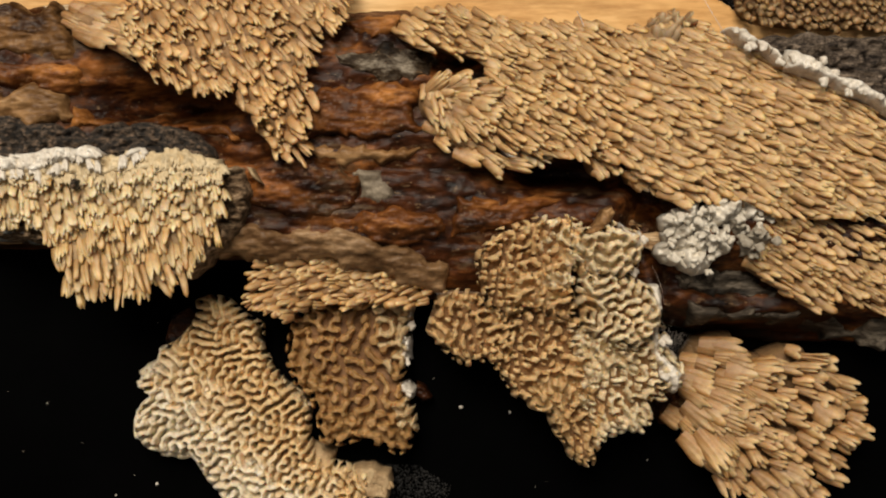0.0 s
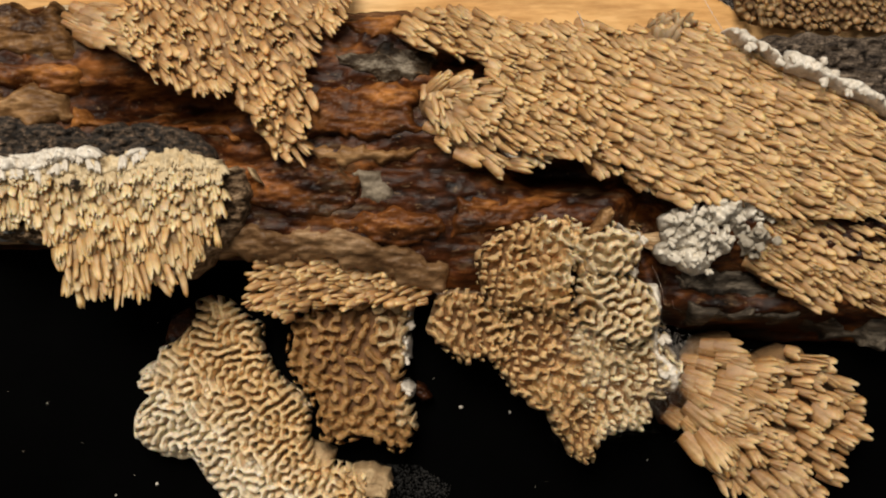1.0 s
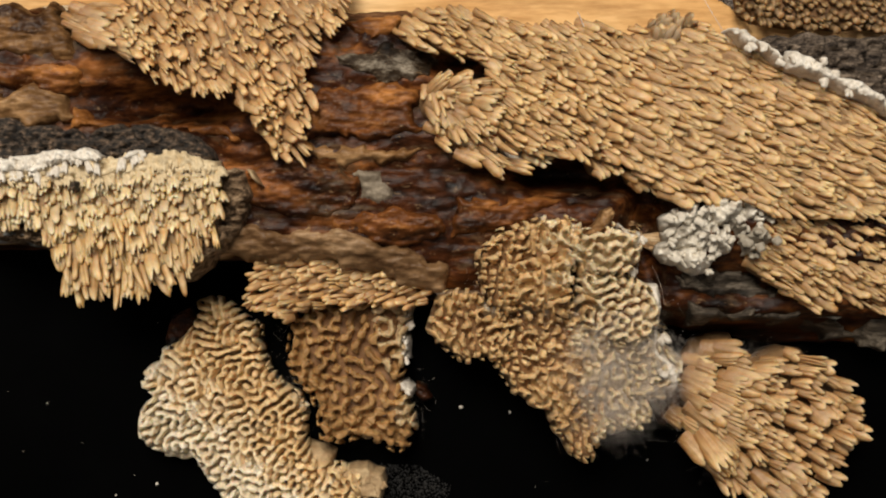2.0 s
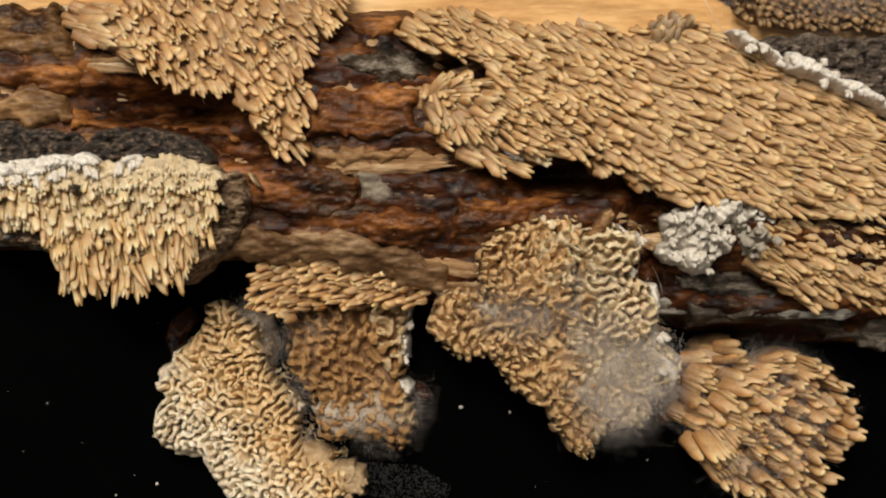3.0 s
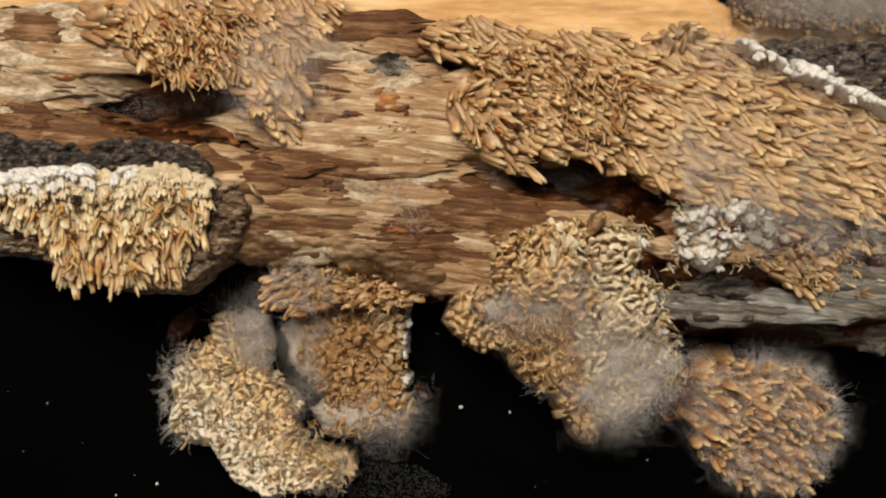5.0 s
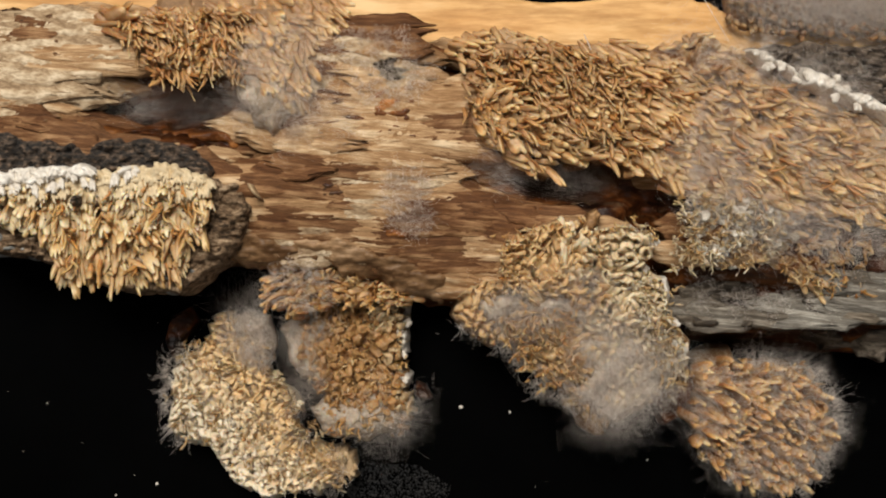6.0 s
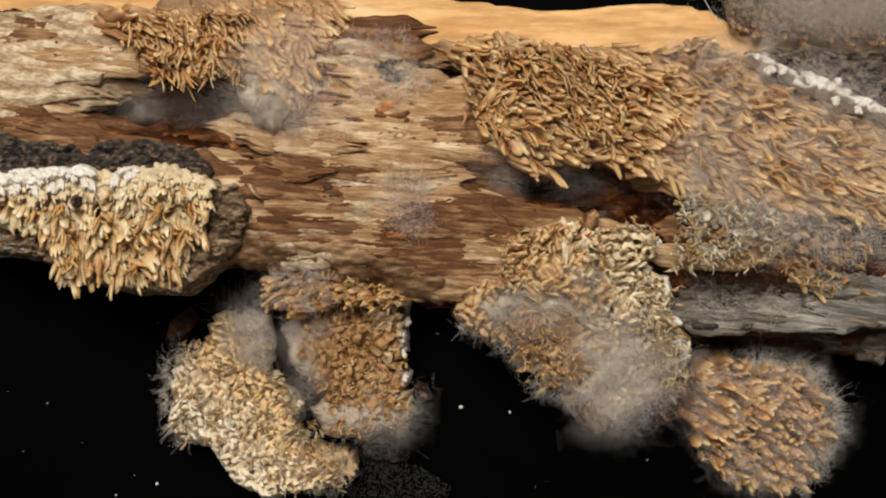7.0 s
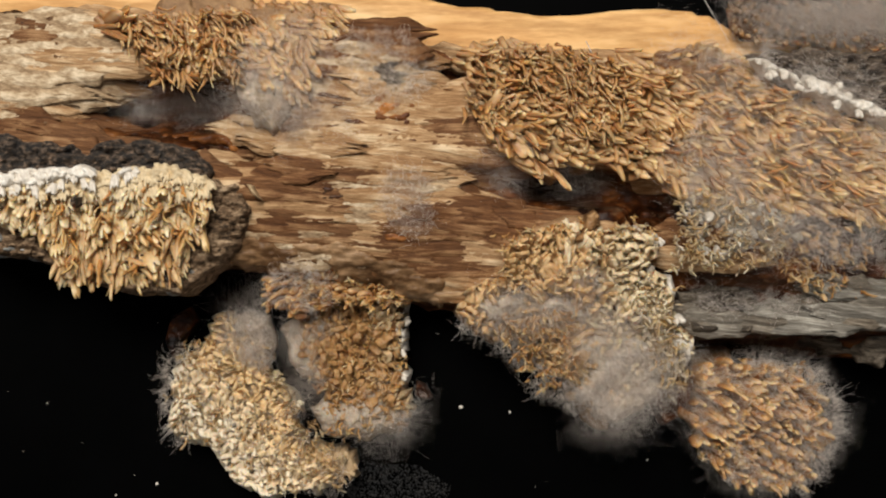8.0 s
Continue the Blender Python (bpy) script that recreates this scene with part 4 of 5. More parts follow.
G_LOBES.append((-26, "buff shingled toothed fungus crust with a white rim", [(36.4, 21.5), (44.5, 18.1), (50.7, 14.7), (50.7, 8.8), (43.2, 10.3), (36.4, 12.8)]))
G_LOBES.append((-32, "buff shingled toothed fungus crust on the log", [(20.2, 15.6), (28.9, 15.3), (36.4, 12.8), (36.4, 4.1), (32.7, 5.7), (25.8, 5.3), (20.2, 9.4)]))
G_LOBES.append((-26, "buff shingled toothed fungus crust on the log", [(36.4, 12.8), (43.2, 10.3), (50.7, 8.8), (50.7, 3.5), (44.5, 3.2), (36.4, 4.1)]))
G_LOBES.append((-32, "tan toothed fungus fringe over the lower side of the log", [(34.5, 4.3), (39.5, 3), (50.7, 2.4), (50.7, -7.4), (47, -6.1), (44.5, -5.5), (42.9, -7.4), (38.3, -4.9), (34.5, -1.8), (37, 1.3)]))
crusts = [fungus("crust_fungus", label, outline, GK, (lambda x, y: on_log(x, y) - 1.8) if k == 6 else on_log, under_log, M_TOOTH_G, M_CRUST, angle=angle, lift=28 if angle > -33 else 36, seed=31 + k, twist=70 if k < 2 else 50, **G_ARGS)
          for k, (angle, label, outline) in enumerate(G_LOBES)]
fungus("fungus_rosette", "tan rosette of matted fungus teeth on the crust's edge", [(-1.5, 17.8), (1, 19.3), (4.6, 19), (5.9, 16), (4.6, 12.9), (1, 12.3), (-1.5, 14.1), (-2.1, 16)],
       GK, lambda x, y: on_log(x, y) + 0.8, under_log, M_TOOTH, M_CRUST, gap=0.9, length=2.8, width=1.2, thick=0.6, angle=-30, lift=24, fan=0.5, wild=14, seed=39, clods=3, blunt=0.7)
fungus("fungus_tongue", "tan tongue of fungus teeth hanging below the crust", [(-0.9, 12.8), (2.9, 12.2), (4.7, 11.1), (9.1, 9.1), (7.5, 8), (4.7, 9.7), (1, 11.1)],
       GK, lambda x, y: on_log(x, y) - 0.5, under_log, M_TOOTH, M_CRUST, gap=1.1, length=3.4, width=1.3, thick=0.7, angle=-28, lift=15, wild=8, seed=40, clods=2)

for k, (label, outline, mat) in enumerate((("tan fungus scrap below the crust", [(16.6, 9.8), (19.1, 9.9), (19.8, 8.3), (17.4, 8.1)], M_TOOTH),
                                          ("white-tipped fungus scrap below the crust", [(9.4, 10.4), (12, 10.6), (12.6, 9.4), (10.1, 9.1)], M_PALE),
                                          ("tan fungus scrap below the crust", [(20.7, 8.8), (23.5, 8.2), (23.8, 6.6), (21.7, 6.9)], M_TOOTH))):
    fungus("fungus_scrap", label, outline, GK, lambda x, y: on_log(x, y) - 1.0, under_log, mat, M_CRUST, gap=1.0, length=2.4, width=1.1, thick=0.7,
           angle=-30, lift=24, wild=25, seed=44 + k, clods=1, blunt=0.9, blades=0.3)
fungus("dried_lobe", "grey-brown dried fungus lobe standing on the crust's edge", [(23.4, 24.6), (24.6, 26.9), (27.4, 26.9), (28, 24.9), (25.8, 23.7)],
       GK, on_log, under_log, M_DRAB, M_CRUST, gap=1.1, length=2.2, width=1.2, thick=0.5, angle=55, lift=30, wild=18, seed=41, clods=1)

H_KEYS = [(0, (33.6, 30.1, 54.8, 25)), (4.7, (33.3, 30, 54.8, 24.9)), (5.8, (32.4, 29.6, 54.8, 24.2)), (8, (33, 28.6, 54.8, 22.7))]
knobbly = fungus("knobbly_fungus", "dark brown knobbly fungus strip on the pale board", [(33.6, 30.1), (53.5, 30.1), (53.5, 25.3), (44.5, 25.3), (36.8, 25.8), (34.2, 27.2)],
       H_KEYS, flat(10.4), flat(7.5), M_KNOB, M_DCRUST, blades=0, gap=0.75, length=1.2, width=0.75, thick=0.75, angle=-60, lift=62, blunt=1.0, seed=38, clods=4)


# ---- white edges of the crusts ----
def rim(parent, name, outline, keys, top, deep, label, material, seed, knob=0.8, lump=1.3, studs=0.95, scales=False, soft_edge=0.5, gap=2.6):
    """A lumpy edge in short pieces, each with knobs or scales on it, which draw together as the crust shrinks."""
    spans = smooth_span(keys)
    poly = ragged(outline, 0.4, 0.8, seed)
    home = np.array(parent.location) / MM
    zt = lambda x, y: top(x, y) + lump * 2 * rough(x / knob, y / knob, seed, 3)
    seeds = scatter(poly, gap, seed + 2, 60) or [poly.mean(0)]
    pieces = []
    for (v, f), s in zip(lumps(poly, 0.16, zt, lambda x, y: top(x, y) - deep, soft_edge, seeds, seed), seeds):
        if not len(f):
            continue
        piece = part(name, mesh_of(name, v - np.array((*s, 0)), f), material, parent, label)
        MOVES.append((piece, [(tt, pose((shrunk(s, spans, k)[0] - home[0]) * MM, (shrunk(s, spans, k)[1] - home[1]) * MM, -0.3 * DRY[k] * MM)) for k, tt in enumerate(TIMES)]))
        pieces.append((s, piece))
    r = np.random.RandomState(seed)
    shapes = [tooth_mesh("knob", r.uniform(0.7, 1.3), r.uniform(0.6, 1.3), 0.6, 0.1, 1.0, seed * 9 + q, 1 + q % 2) for q in range(6)]
    if scales:
        shapes = [blade_mesh("scale", r.uniform(1.2, 2.0), r.uniform(0.8, 1.5), 0.4, r.uniform(0, 0.2), 0.5, seed * 9 + q, 2 + q % 2) for q in range(6)]
    for p in scatter(poly, studs, seed, 160):
        s, piece = min(pieces, key=lambda c: np.hypot(*(c[0] - p)))
        stud = part("scale" if scales else "knob", shapes[r.randint(6)], material, piece)
        way, up, z = r.uniform(-110, -30), r.uniform(20, 75), float(zt(p[0], p[1])) - 0.5
        if scales:
            way, up = r.normal(-76, 14), r.uniform(12, 40)
        stud.matrix_basis = turned((p[0] - s[0], p[1] - s[1], z), way, up, 0)


rim(cream, "matted_edge", [(-50.4, 9.2), (-44.3, 9.5), (-37.6, 10.3), (-32.7, 10.8), (-29.6, 11), (-27.5, 10.6), (-24.4, 10), (-23.8, 8.6), (-24.7, 7.9), (-32.7, 8.3), (-40.6, 7.9), (-50.4, 7.4)], B_KEYS, flat(17.9), 4, "cream matted edge", M_CREAM, 100, 0.9, 0.9, 0.62, True)
rim(cream, "white_edge", [(-50.4, 10.2), (-45.5, 10.3), (-41.8, 11), (-38.8, 11.6), (-37.1, 11), (-37.6, 9.7), (-41.8, 9.2), (-45.5, 8.3), (-50.4, 8)], B_KEYS, flat(18.6), 4, "white knobbly mycelium edge", M_WHITE, 101, 0.6, 1.0, 0.8, True)
rim(cream, "white_edge", [(-35.4, 10.3), (-34.4, 11.4), (-32.7, 11.3), (-32.9, 10.2), (-34.2, 9.5)], B_KEYS, flat(18.6), 4, "white tuft of mycelium", M_WHITE, 102, 0.6, 1.0, 0.8, True)
rim(crusts[2], "white_edge", [(31.2, 24.5), (32.2, 25.1), (34.0, 24.3), (35.6, 23.6), (37.3, 22.2), (38.1, 20.5), (37.2, 20.1), (35.3, 21.6), (33.1, 22.8)], GK, lambda x, y: on_log(x, y) + 3.0, 7, "white knobbly mycelium edge", M_WHITE, 103, 0.7, 0.9, 1.7, False, 0.8)
rim(crusts[3], "white_edge", [(37.6, 22.4), (41.2, 21.1), (45.0, 19.5), (50.0, 16.1), (50.0, 14.2), (45.6, 16.9), (41.2, 18.3), (38.2, 20.0)], GK, lambda x, y: on_log(x, y) + 3.0, 7, "white knobbly mycelium edge", M_WHITE, 104, 0.7, 0.9, 1.7, False, 0.8)
rim(folded, "white_edge", [(19.9, 2.8), (22.1, 2), (22.6, 0.1), (21.4, -2.4), (19.9, -2.5), (20.5, 0.1)], E_KEYS, lambda x, y: slope(x, y) + 1.4, 5, "white mycelium edge", M_WHITE, 105, 0.9, 1.2, 3.2, False, 0.9)
rim(folded, "white_edge", [(22.8, -4.1), (24.1, -4.1), (24.8, -7.6), (25, -11.4), (27.4, -14), (26.9, -16.6), (25.3, -15.9), (24.1, -12.7), (23.3, -7.6)], E_KEYS, lambda x, y: slope(x, y) + 1.0, 5, "white mycelium edge", M_WHITE, 106, 0.9, 1.2, 3.2, False, 0.9)
for k, edge in enumerate(([(-4.6, -6.9), (-3, -6.6), (-3.4, -8.7), (-4.4, -9.5)], [(-5.4, -10.7), (-3.7, -10.5), (-3.4, -13.2), (-5, -13.7)], [(-5.6, -15.3), (-3.2, -16.4), (-3.7, -18), (-5.2, -17.3)])):
    rim(brown, "white_edge", edge, D_KEYS, flat(7), 6, "white mycelium edge", M_WHITE, 107 + k, 0.7, 1.3, 2.4, False, 0.9)


def white_patch():
    poly_mid = (29.4, 1.3)
    ob = thing("white_fungus", (*poly_mid, 0), "white and grey knobbly fungus below the tan crust", "fungus")
    zt = lambda x, y: log_round(x, y) + 2.4
    spots = [(25.7, 3.2), (27.6, 4.3), (27, 1), (29.5, 2.7), (29.1, 0.6), (31.5, 4.3), (32.9, 2.5), (35.4, 1.3), (34.4, 3.8), (25.7, -0.4), (31.3, 0.7), (34.1, 0.1), (28.2, -1.1)]
    r = np.random.RandomState(17)
    for k, (x, y) in enumerate(spots):
        size = r.uniform(1.3, 2.1)
        ring = [(x + size * r.uniform(0.7, 1.25) * math.cos(a), y + size * r.uniform(0.7, 1.2) * math.sin(a)) for a in np.linspace(0, 5.6, 9)]
        high = r.uniform(-0.8, 0.9)
        grey = k in (6, 7, 11)
        rim(ob, "lobe", ring, GK, lambda x, y: zt(x, y) + high, 5, "grey lobe" if grey else "", M_PALEGREY if grey else M_PATCH, 140 + k, 0.65, 2.0, 1.5, False, 1.5)
    rim(ob, "lobe", [(26.6, -2.2), (29.2, -1.7), (32, -2.6), (31.4, -4.3), (28.5, -5.1), (26.9, -4.3)], GK, lambda x, y: zt(x, y) - 3, 4, "olive grey lobe", M_GREYWOOD, 139, 0.9, 1.2, 3, False, 1.5)


white_patch()


# ---- the labyrinth crust ----
def build_labyrinth():
    outline = [(-30.1, -6.0), (-28.4, -5.3), (-26.0, -6.0), (-24.3, -7.4), (-21.9, -9.1), (-21.3, -12.1), (-20.6, -14.1), (-18.9, -16.2), (-16.9, -17.5), (-15.8, -20.2), (-16.0, -22.6), (-15.2, -25.0), (-12.5, -25.7), (-10.1, -26.3), (-8.4, -27.0), (-9.1, -29.9), (-11.1, -31.4), (-20.6, -33.1), (-24.6, -31.4), (-26.7, -30.1), (-29.0, -27.0), (-30.4, -24.6), (-33.4, -24.8), (-35.8, -24.0), (-37.2, -21.9), (-36.8, -19.2), (-35.6, -17.5), (-36.8, -16.5), (-36.1, -14.5), (-34.5, -13.5), (-34.1, -12.1), (-32.1, -10.8), (-30.4, -9.1), (-29.7, -7.4)]
    keys = [(0, (-36.9, -5.3, -6, -32.9)), (1.5, (-36.8, -5.4, -6.2, -32.9)), (2.8, (-35, -5.8, -8.7, -32.5)), (3.75, (-33.3, -7.1, -10.2, -31.2)), (4.7, (-32.7, -7.5, -10.4, -29.8)), (8, (-32.8, -7.5, -10.4, -29.8))]
    mid = np.array((*np.mean(outline, axis=0), 0))
    ob = thing("labyrinth_fungus", mid, "pale tan labyrinth-pored fungus crust, whitish at the edge", "fungus", "toothed fungus crusts")

    def choose(p, noise_by):
        pale = (mid[0] - p[0]) / 10 + (mid[1] - p[1]) / 9 + 0.35 + noise_by
        return M_MAZE if pale < 0.4 else M_MAZEMID if pale < 0.95 else M_MAZEPALE
    ridged(ob, outline, keys, lambda x, y: 6.2 + 0 * x, flat(1.6), choose, 1.0, (1, 1), 2.9, 0.65, 0.1, 1.1, 1.0, 44, 4, 1.4, M_PALECRUST)
    for k, edge in enumerate(([(-37.8, -20.1), (-37.7, -22.8), (-36.2, -24.7), (-33.1, -25.5), (-30.8, -25.4), (-29.1, -28.0), (-26.3, -30.7), (-24.2, -32.1), (-23.5, -30.7), (-25.9, -28.7), (-27.8, -26.7), (-29.5, -24.2), (-32.4, -23.7), (-35.0, -23.0), (-36.2, -20.8)],
                              [(-37.1, -14.9), (-34.9, -13.6), (-34.5, -12.1), (-33.0, -11.5), (-33.3, -14.2), (-35.2, -17.0), (-36.7, -17.0)], [(-22.2, -13.6), (-20.9, -14.1), (-18.8, -16.4), (-16.6, -18.0), (-15.8, -20.0), (-17.0, -20.0), (-19.0, -17.7), (-21.1, -15.7)])):
        rim(ob, "white_edge", edge, keys, flat(3.4), 3.3, "bluish white edge", M_MAZEPALE, 120 + k, 0.9, 0.7, 3.0)
    rim(ob, "flap", [(-11.6, -26.9), (-9.1, -26.2), (-6.4, -26.9), (-5.8, -28.1), (-6.5, -29.9), (-9.7, -29.9), (-11.8, -28.4)], keys, flat(5.0), 4.5, "smooth tan flap", M_PALECRUST, 125, 1.5, 0.4, 3.0)


build_labyrinth()


# ---- small things ----
def crumb(name, outline, top, bottom, label, material, category, seed, rows=(), relief=0.7, cell=0.14):
    poly = ragged(outline, 0.3, 0.3, seed)
    c = np.array((*poly.mean(0), 0))
    (v, f), = lumps(poly, cell, lambda x, y: top + relief * 2 * rough(x / 0.8, y / 0.8, seed, 3), lambda x, y: bottom + 0 * x, 0.4)
    me = mesh_of(name, v - c, f)
    ob = tagged(part(name, me, material), label, category)
    ob.location = c * MM
    if rows:
        MOVES.append((ob, [(tt, pose((c[0] + dx) * MM, (c[1] + dy) * MM, 0, 0, 0, rz)) for tt, dx, dy, rz in rows]))
    return ob


E_MOVE = ((0, 0, 0, 0), (2.8, 0, -0.2, 0), (4.7, -0.6, -0.5, 2), (5.8, -1.4, -0.4, 6), (8, -1.5, -0.6, 10))
crumb("wood_flake", [(15.3, 1.8), (16.5, 2.9), (17.3, 4.3), (18.4, 4.7), (19, 3.9), (18.4, 2.9), (16.5, 1.4)], 18.4, 15.5, "brown splintered wood flake on the folded fungus", M_TANWOOD, "wood flake", 401, E_MOVE)
crumb("wood_chip", [(-21.9, 9.3), (-21, 9), (-20, 7.1), (-20.9, 7.6)], 17.2, 14.0, "pale pointed wood chip lying on the bark", M_PALECRUST, "wood chip", 402, B_MOVE)
crumb("seed", [(-40.4, 7.2), (-40.1, 7.7), (-39.5, 7.6), (-39.6, 6.7), (-40.1, 6.3), (-40.5, 6.6)], 19.6, 17, "small black crumb on the cream fungus", M_BARK, "crumb", 403, B_MOVE, 0.3)
crumb("wood_flake", [(-34, -10.8), (-33, -8.1), (-30.9, -7.1), (-29.9, -8.8), (-31.6, -10.8), (-33, -13.6)], 3.0, 0, "dark brown bark scrap beside the labyrinth fungus", M_LOG, "wood flake", 404)
crumb("wood_flake", [(-3.3, -16.2), (-2, -16.9), (-1.3, -18.3), (-2.6, -18.9), (-3.7, -17.9)], 3.0, 0, "dark brown bark scrap beside the brown fungus", M_LOG, "wood flake", 405)
crumb("wood_flake", [(25.3, -13.4), (29.6, -14), (30.6, -16.7), (29, -20.1), (26.6, -21.4), (24.6, -17.4)], 4.5, 0, "brown wood stub under the folded fungus", M_RUSTWOOD, "wood flake", 406)
crumb("white_flake", [(5.7, 11.1), (8.8, 11.6), (10, 10.6), (9.1, 8.8), (7.5, 8.9)], 14.8, 11, "white papery fungus flake under the crust", M_WHITE, "fungus", 411, ((0, 0, 0.6, 0), (4.7, 0, 0.4, 0), (5.8, -0.2, 0.3, 4), (8, 1.0, 0.4, -8)), 0.5)


def strand(name, points, width, label):
    """A fine bent fibre through a few points."""
    cu = bpy.data.curves.new(name, "CURVE")
    cu.dimensions, cu.bevel_depth, cu.bevel_resolution, cu.resolution_u = "3D", width * MM, 1, 6
    sp = cu.splines.new("NURBS")
    sp.points.add(len(points) - 1)
    for q, p in zip(sp.points, points):
        q.co = (p[0] * MM, p[1] * MM, p[2] * MM, 1)
    sp.use_endpoint_u, sp.order_u = True, 3
    cu.materials.append(M_HYPHA)
    tmp = bpy.data.objects.new(name, cu)
    me = bpy.data.meshes.new_from_object(tmp)
    bpy.data.objects.remove(tmp)
    return tagged(new(name, me), label, "fibre")


strand("fibre", [(*(28.3, 27.6), 18), (*(28.8, 25.8), 19.5), (*(30, 23.9), 19.5), (*(31.1, 22.4), 18.5)], 0.035, "fine white fibre lying over the fungus crust")
for pts in (((-0.9, -5.0, 15.5), (2.9, -4.5, 16.0), (5.0, -5.0, 15.5)), ((23.2, -1.8, 15.5), (24.2, -3.7, 16.0), (24.6, -6.3, 15.5))):
    strand("fibre", list(pts), 0.009, "fine white mycelium thread over the wood")
lone = strand("fibre", [(*(15.3, 27.1), 12), (*(15.5, 26), 14), (*(15.7, 24.9), 15)], 0.05, "short pale fibre standing on the crust's edge")
MOVES.append((lone, [(tt, pose(0.001 * w, -0.0034 * w, 0)) for tt, w in ((0, 0), (4.7, 0.25), (5.8, 0.7), (8, 1))]))


def build_crumbs():
    ob = thing("crumbs", (0, 0, 0), "black mossy crumbs scattered on the plate", "crumbs", kind="stuff")
    r = np.random.RandomState(9)
    verts, faces = [], []
    poly = [(-12.8, -28.4), (-9.3, -26.5), (-3.1, -26.9), (1.1, -29.3), (0.4, -31.2), (-11.4, -31.2)]
    for x, y in scatter(poly, 0.28, 9, 420):
        s, a = r.uniform(0.08, 0.3), len(verts)
        for z, w in ((0.0, 0.8), (0.6, 1.0), (1.2, 0.4)):
            for q in range(5):
                g = 2 * math.pi * q / 5 + r.rand()
                verts.append((x + s * w * r.uniform(0.5, 1.3) * math.cos(g), y + s * w * r.uniform(0.5, 1.3) * math.sin(g), s * z))
        for i in range(2):
            for q in range(5):
                p, n = a + 5 * i + q, a + 5 * i + (q + 1) % 5
                faces.append((p, n, n + 5, p + 5))
        faces.append(tuple(a + 10 + q for q in range(5)))
    part("grains", mesh_of("grains", verts, faces), M_CRUMB, ob)


build_crumbs()


def build_dust():
    ob = thing("dust", (0, 0, 0), "pale dust specks scattered on the black plate", "dust", kind="stuff")
    r = np.random.RandomState(5)
    verts, faces = [], []
    spots = [(*(2.2, -19.6), 0.32), (*(8.3, -20.2), 0.2), (*(-35.4, -29.1), 0.25), (*(-40.5, -30.5), 0.15), (*(-49, -19.1), 0.12), (*(25.3, -26.1), 0.12)]
    spots += [(r.uniform(-54, 30), r.uniform(-30, -6), r.uniform(0.03, 0.07)) for _ in range(24)]
    for x, y, s in spots:
        a = len(verts)
        for z, w in ((0.0, 0.7), (0.5, 1.0), (0.9, 0.5)):
            for q in range(5):
                g = 2 * math.pi * q / 5
                verts.append((x + s * w * r.uniform(0.6, 1.2) * math.cos(g), y + s * w * r.uniform(0.6, 1.2) * math.sin(g), s * z))
        for i in range(2):
            for q in range(5):
                p, n = a + 5 * i + q, a + 5 * i + (q + 1) % 5
                faces.append((p, n, n + 5, p + 5))
        faces.append(tuple(a + 10 + q for q in range(5)))
    part("specks", mesh_of("specks", verts, faces), M_WHITE, ob)


build_dust()


# ---- mould: fine hyphae that grow out of the crusts ----
def tuft_mesh(seed, hairs, length, spread, curl, thick=0.022, flat_by=1.0, apart=0.45):
    """Fine curling hairs that fan out along +z."""
    r = np.random.RandomState(seed)
    verts, faces = [], []
    for _ in range(hairs):
        p = np.array((r.normal(0, spread), r.normal(0, spread), -0.4 * r.rand()))
        d = np.array((r.normal(0, apart), r.normal(0, apart), 1.0))
        ln, n = length * r.uniform(0.3, 1.25), 4
        bend = r.normal(0, curl, 3)
        start = len(verts)
        for i in range(n + 1):
            w = thick * (1 - 0.75 * i / n) if flat_by == 1 else thick * (1 - 0.6 * (i / n) ** 2) * r.uniform(0.6, 1.4)
            d = d / np.linalg.norm(d)
            a = np.cross(d, (0.3, 0.9, 0.2))
            a = a / np.linalg.norm(a)
            b = np.cross(d, a)
            for q in range(3):
                g = 2 * math.pi * q / 3
                verts.append(p + w * (math.cos(g) * a * flat_by + math.sin(g) * b))
            p = p + d * ln / n
            d = d + bend / n + r.normal(0, curl * 0.35, 3)
        for i in range(n):
            for q in range(3):
                a, b = start + 3 * i + q, start + 3 * i + (q + 1) % 3
                faces.append((a, b, b + 3, a + 3))
    return mesh_of("tuft", verts, faces)


SHORT = [tuft_mesh(220 + k, 60, 1.5, 0.6, 1.0, 0.014) for k in range(4)]
CURLY = [tuft_mesh(240 + k, 22, 2.4, 0.5, 1.8, 0.026) for k in range(4)]
SHRED = [tuft_mesh(280 + k, 10, 1.5, 0.55, 1.5, 0.085, 2.6) for k in range(8)]
FORKED = [tuft_mesh(300 + k, 6, 2.6, 0.45, 0.7, 0.19, 1.6, 0.3) for k in range(8)]
COMBED = [tuft_mesh(320 + k, 8, 2.2, 0.55, 0.6, 0.21, 1.5, 0.22) for k in range(8)]
PALE_SHRED, TAN_SHRED = ([me.copy() for me in SHRED] for _ in range(2))
HAZE = [tuft_mesh(260 + k, 340, 3.6, 1.7, 1.0, 0.0052) for k in range(4)]


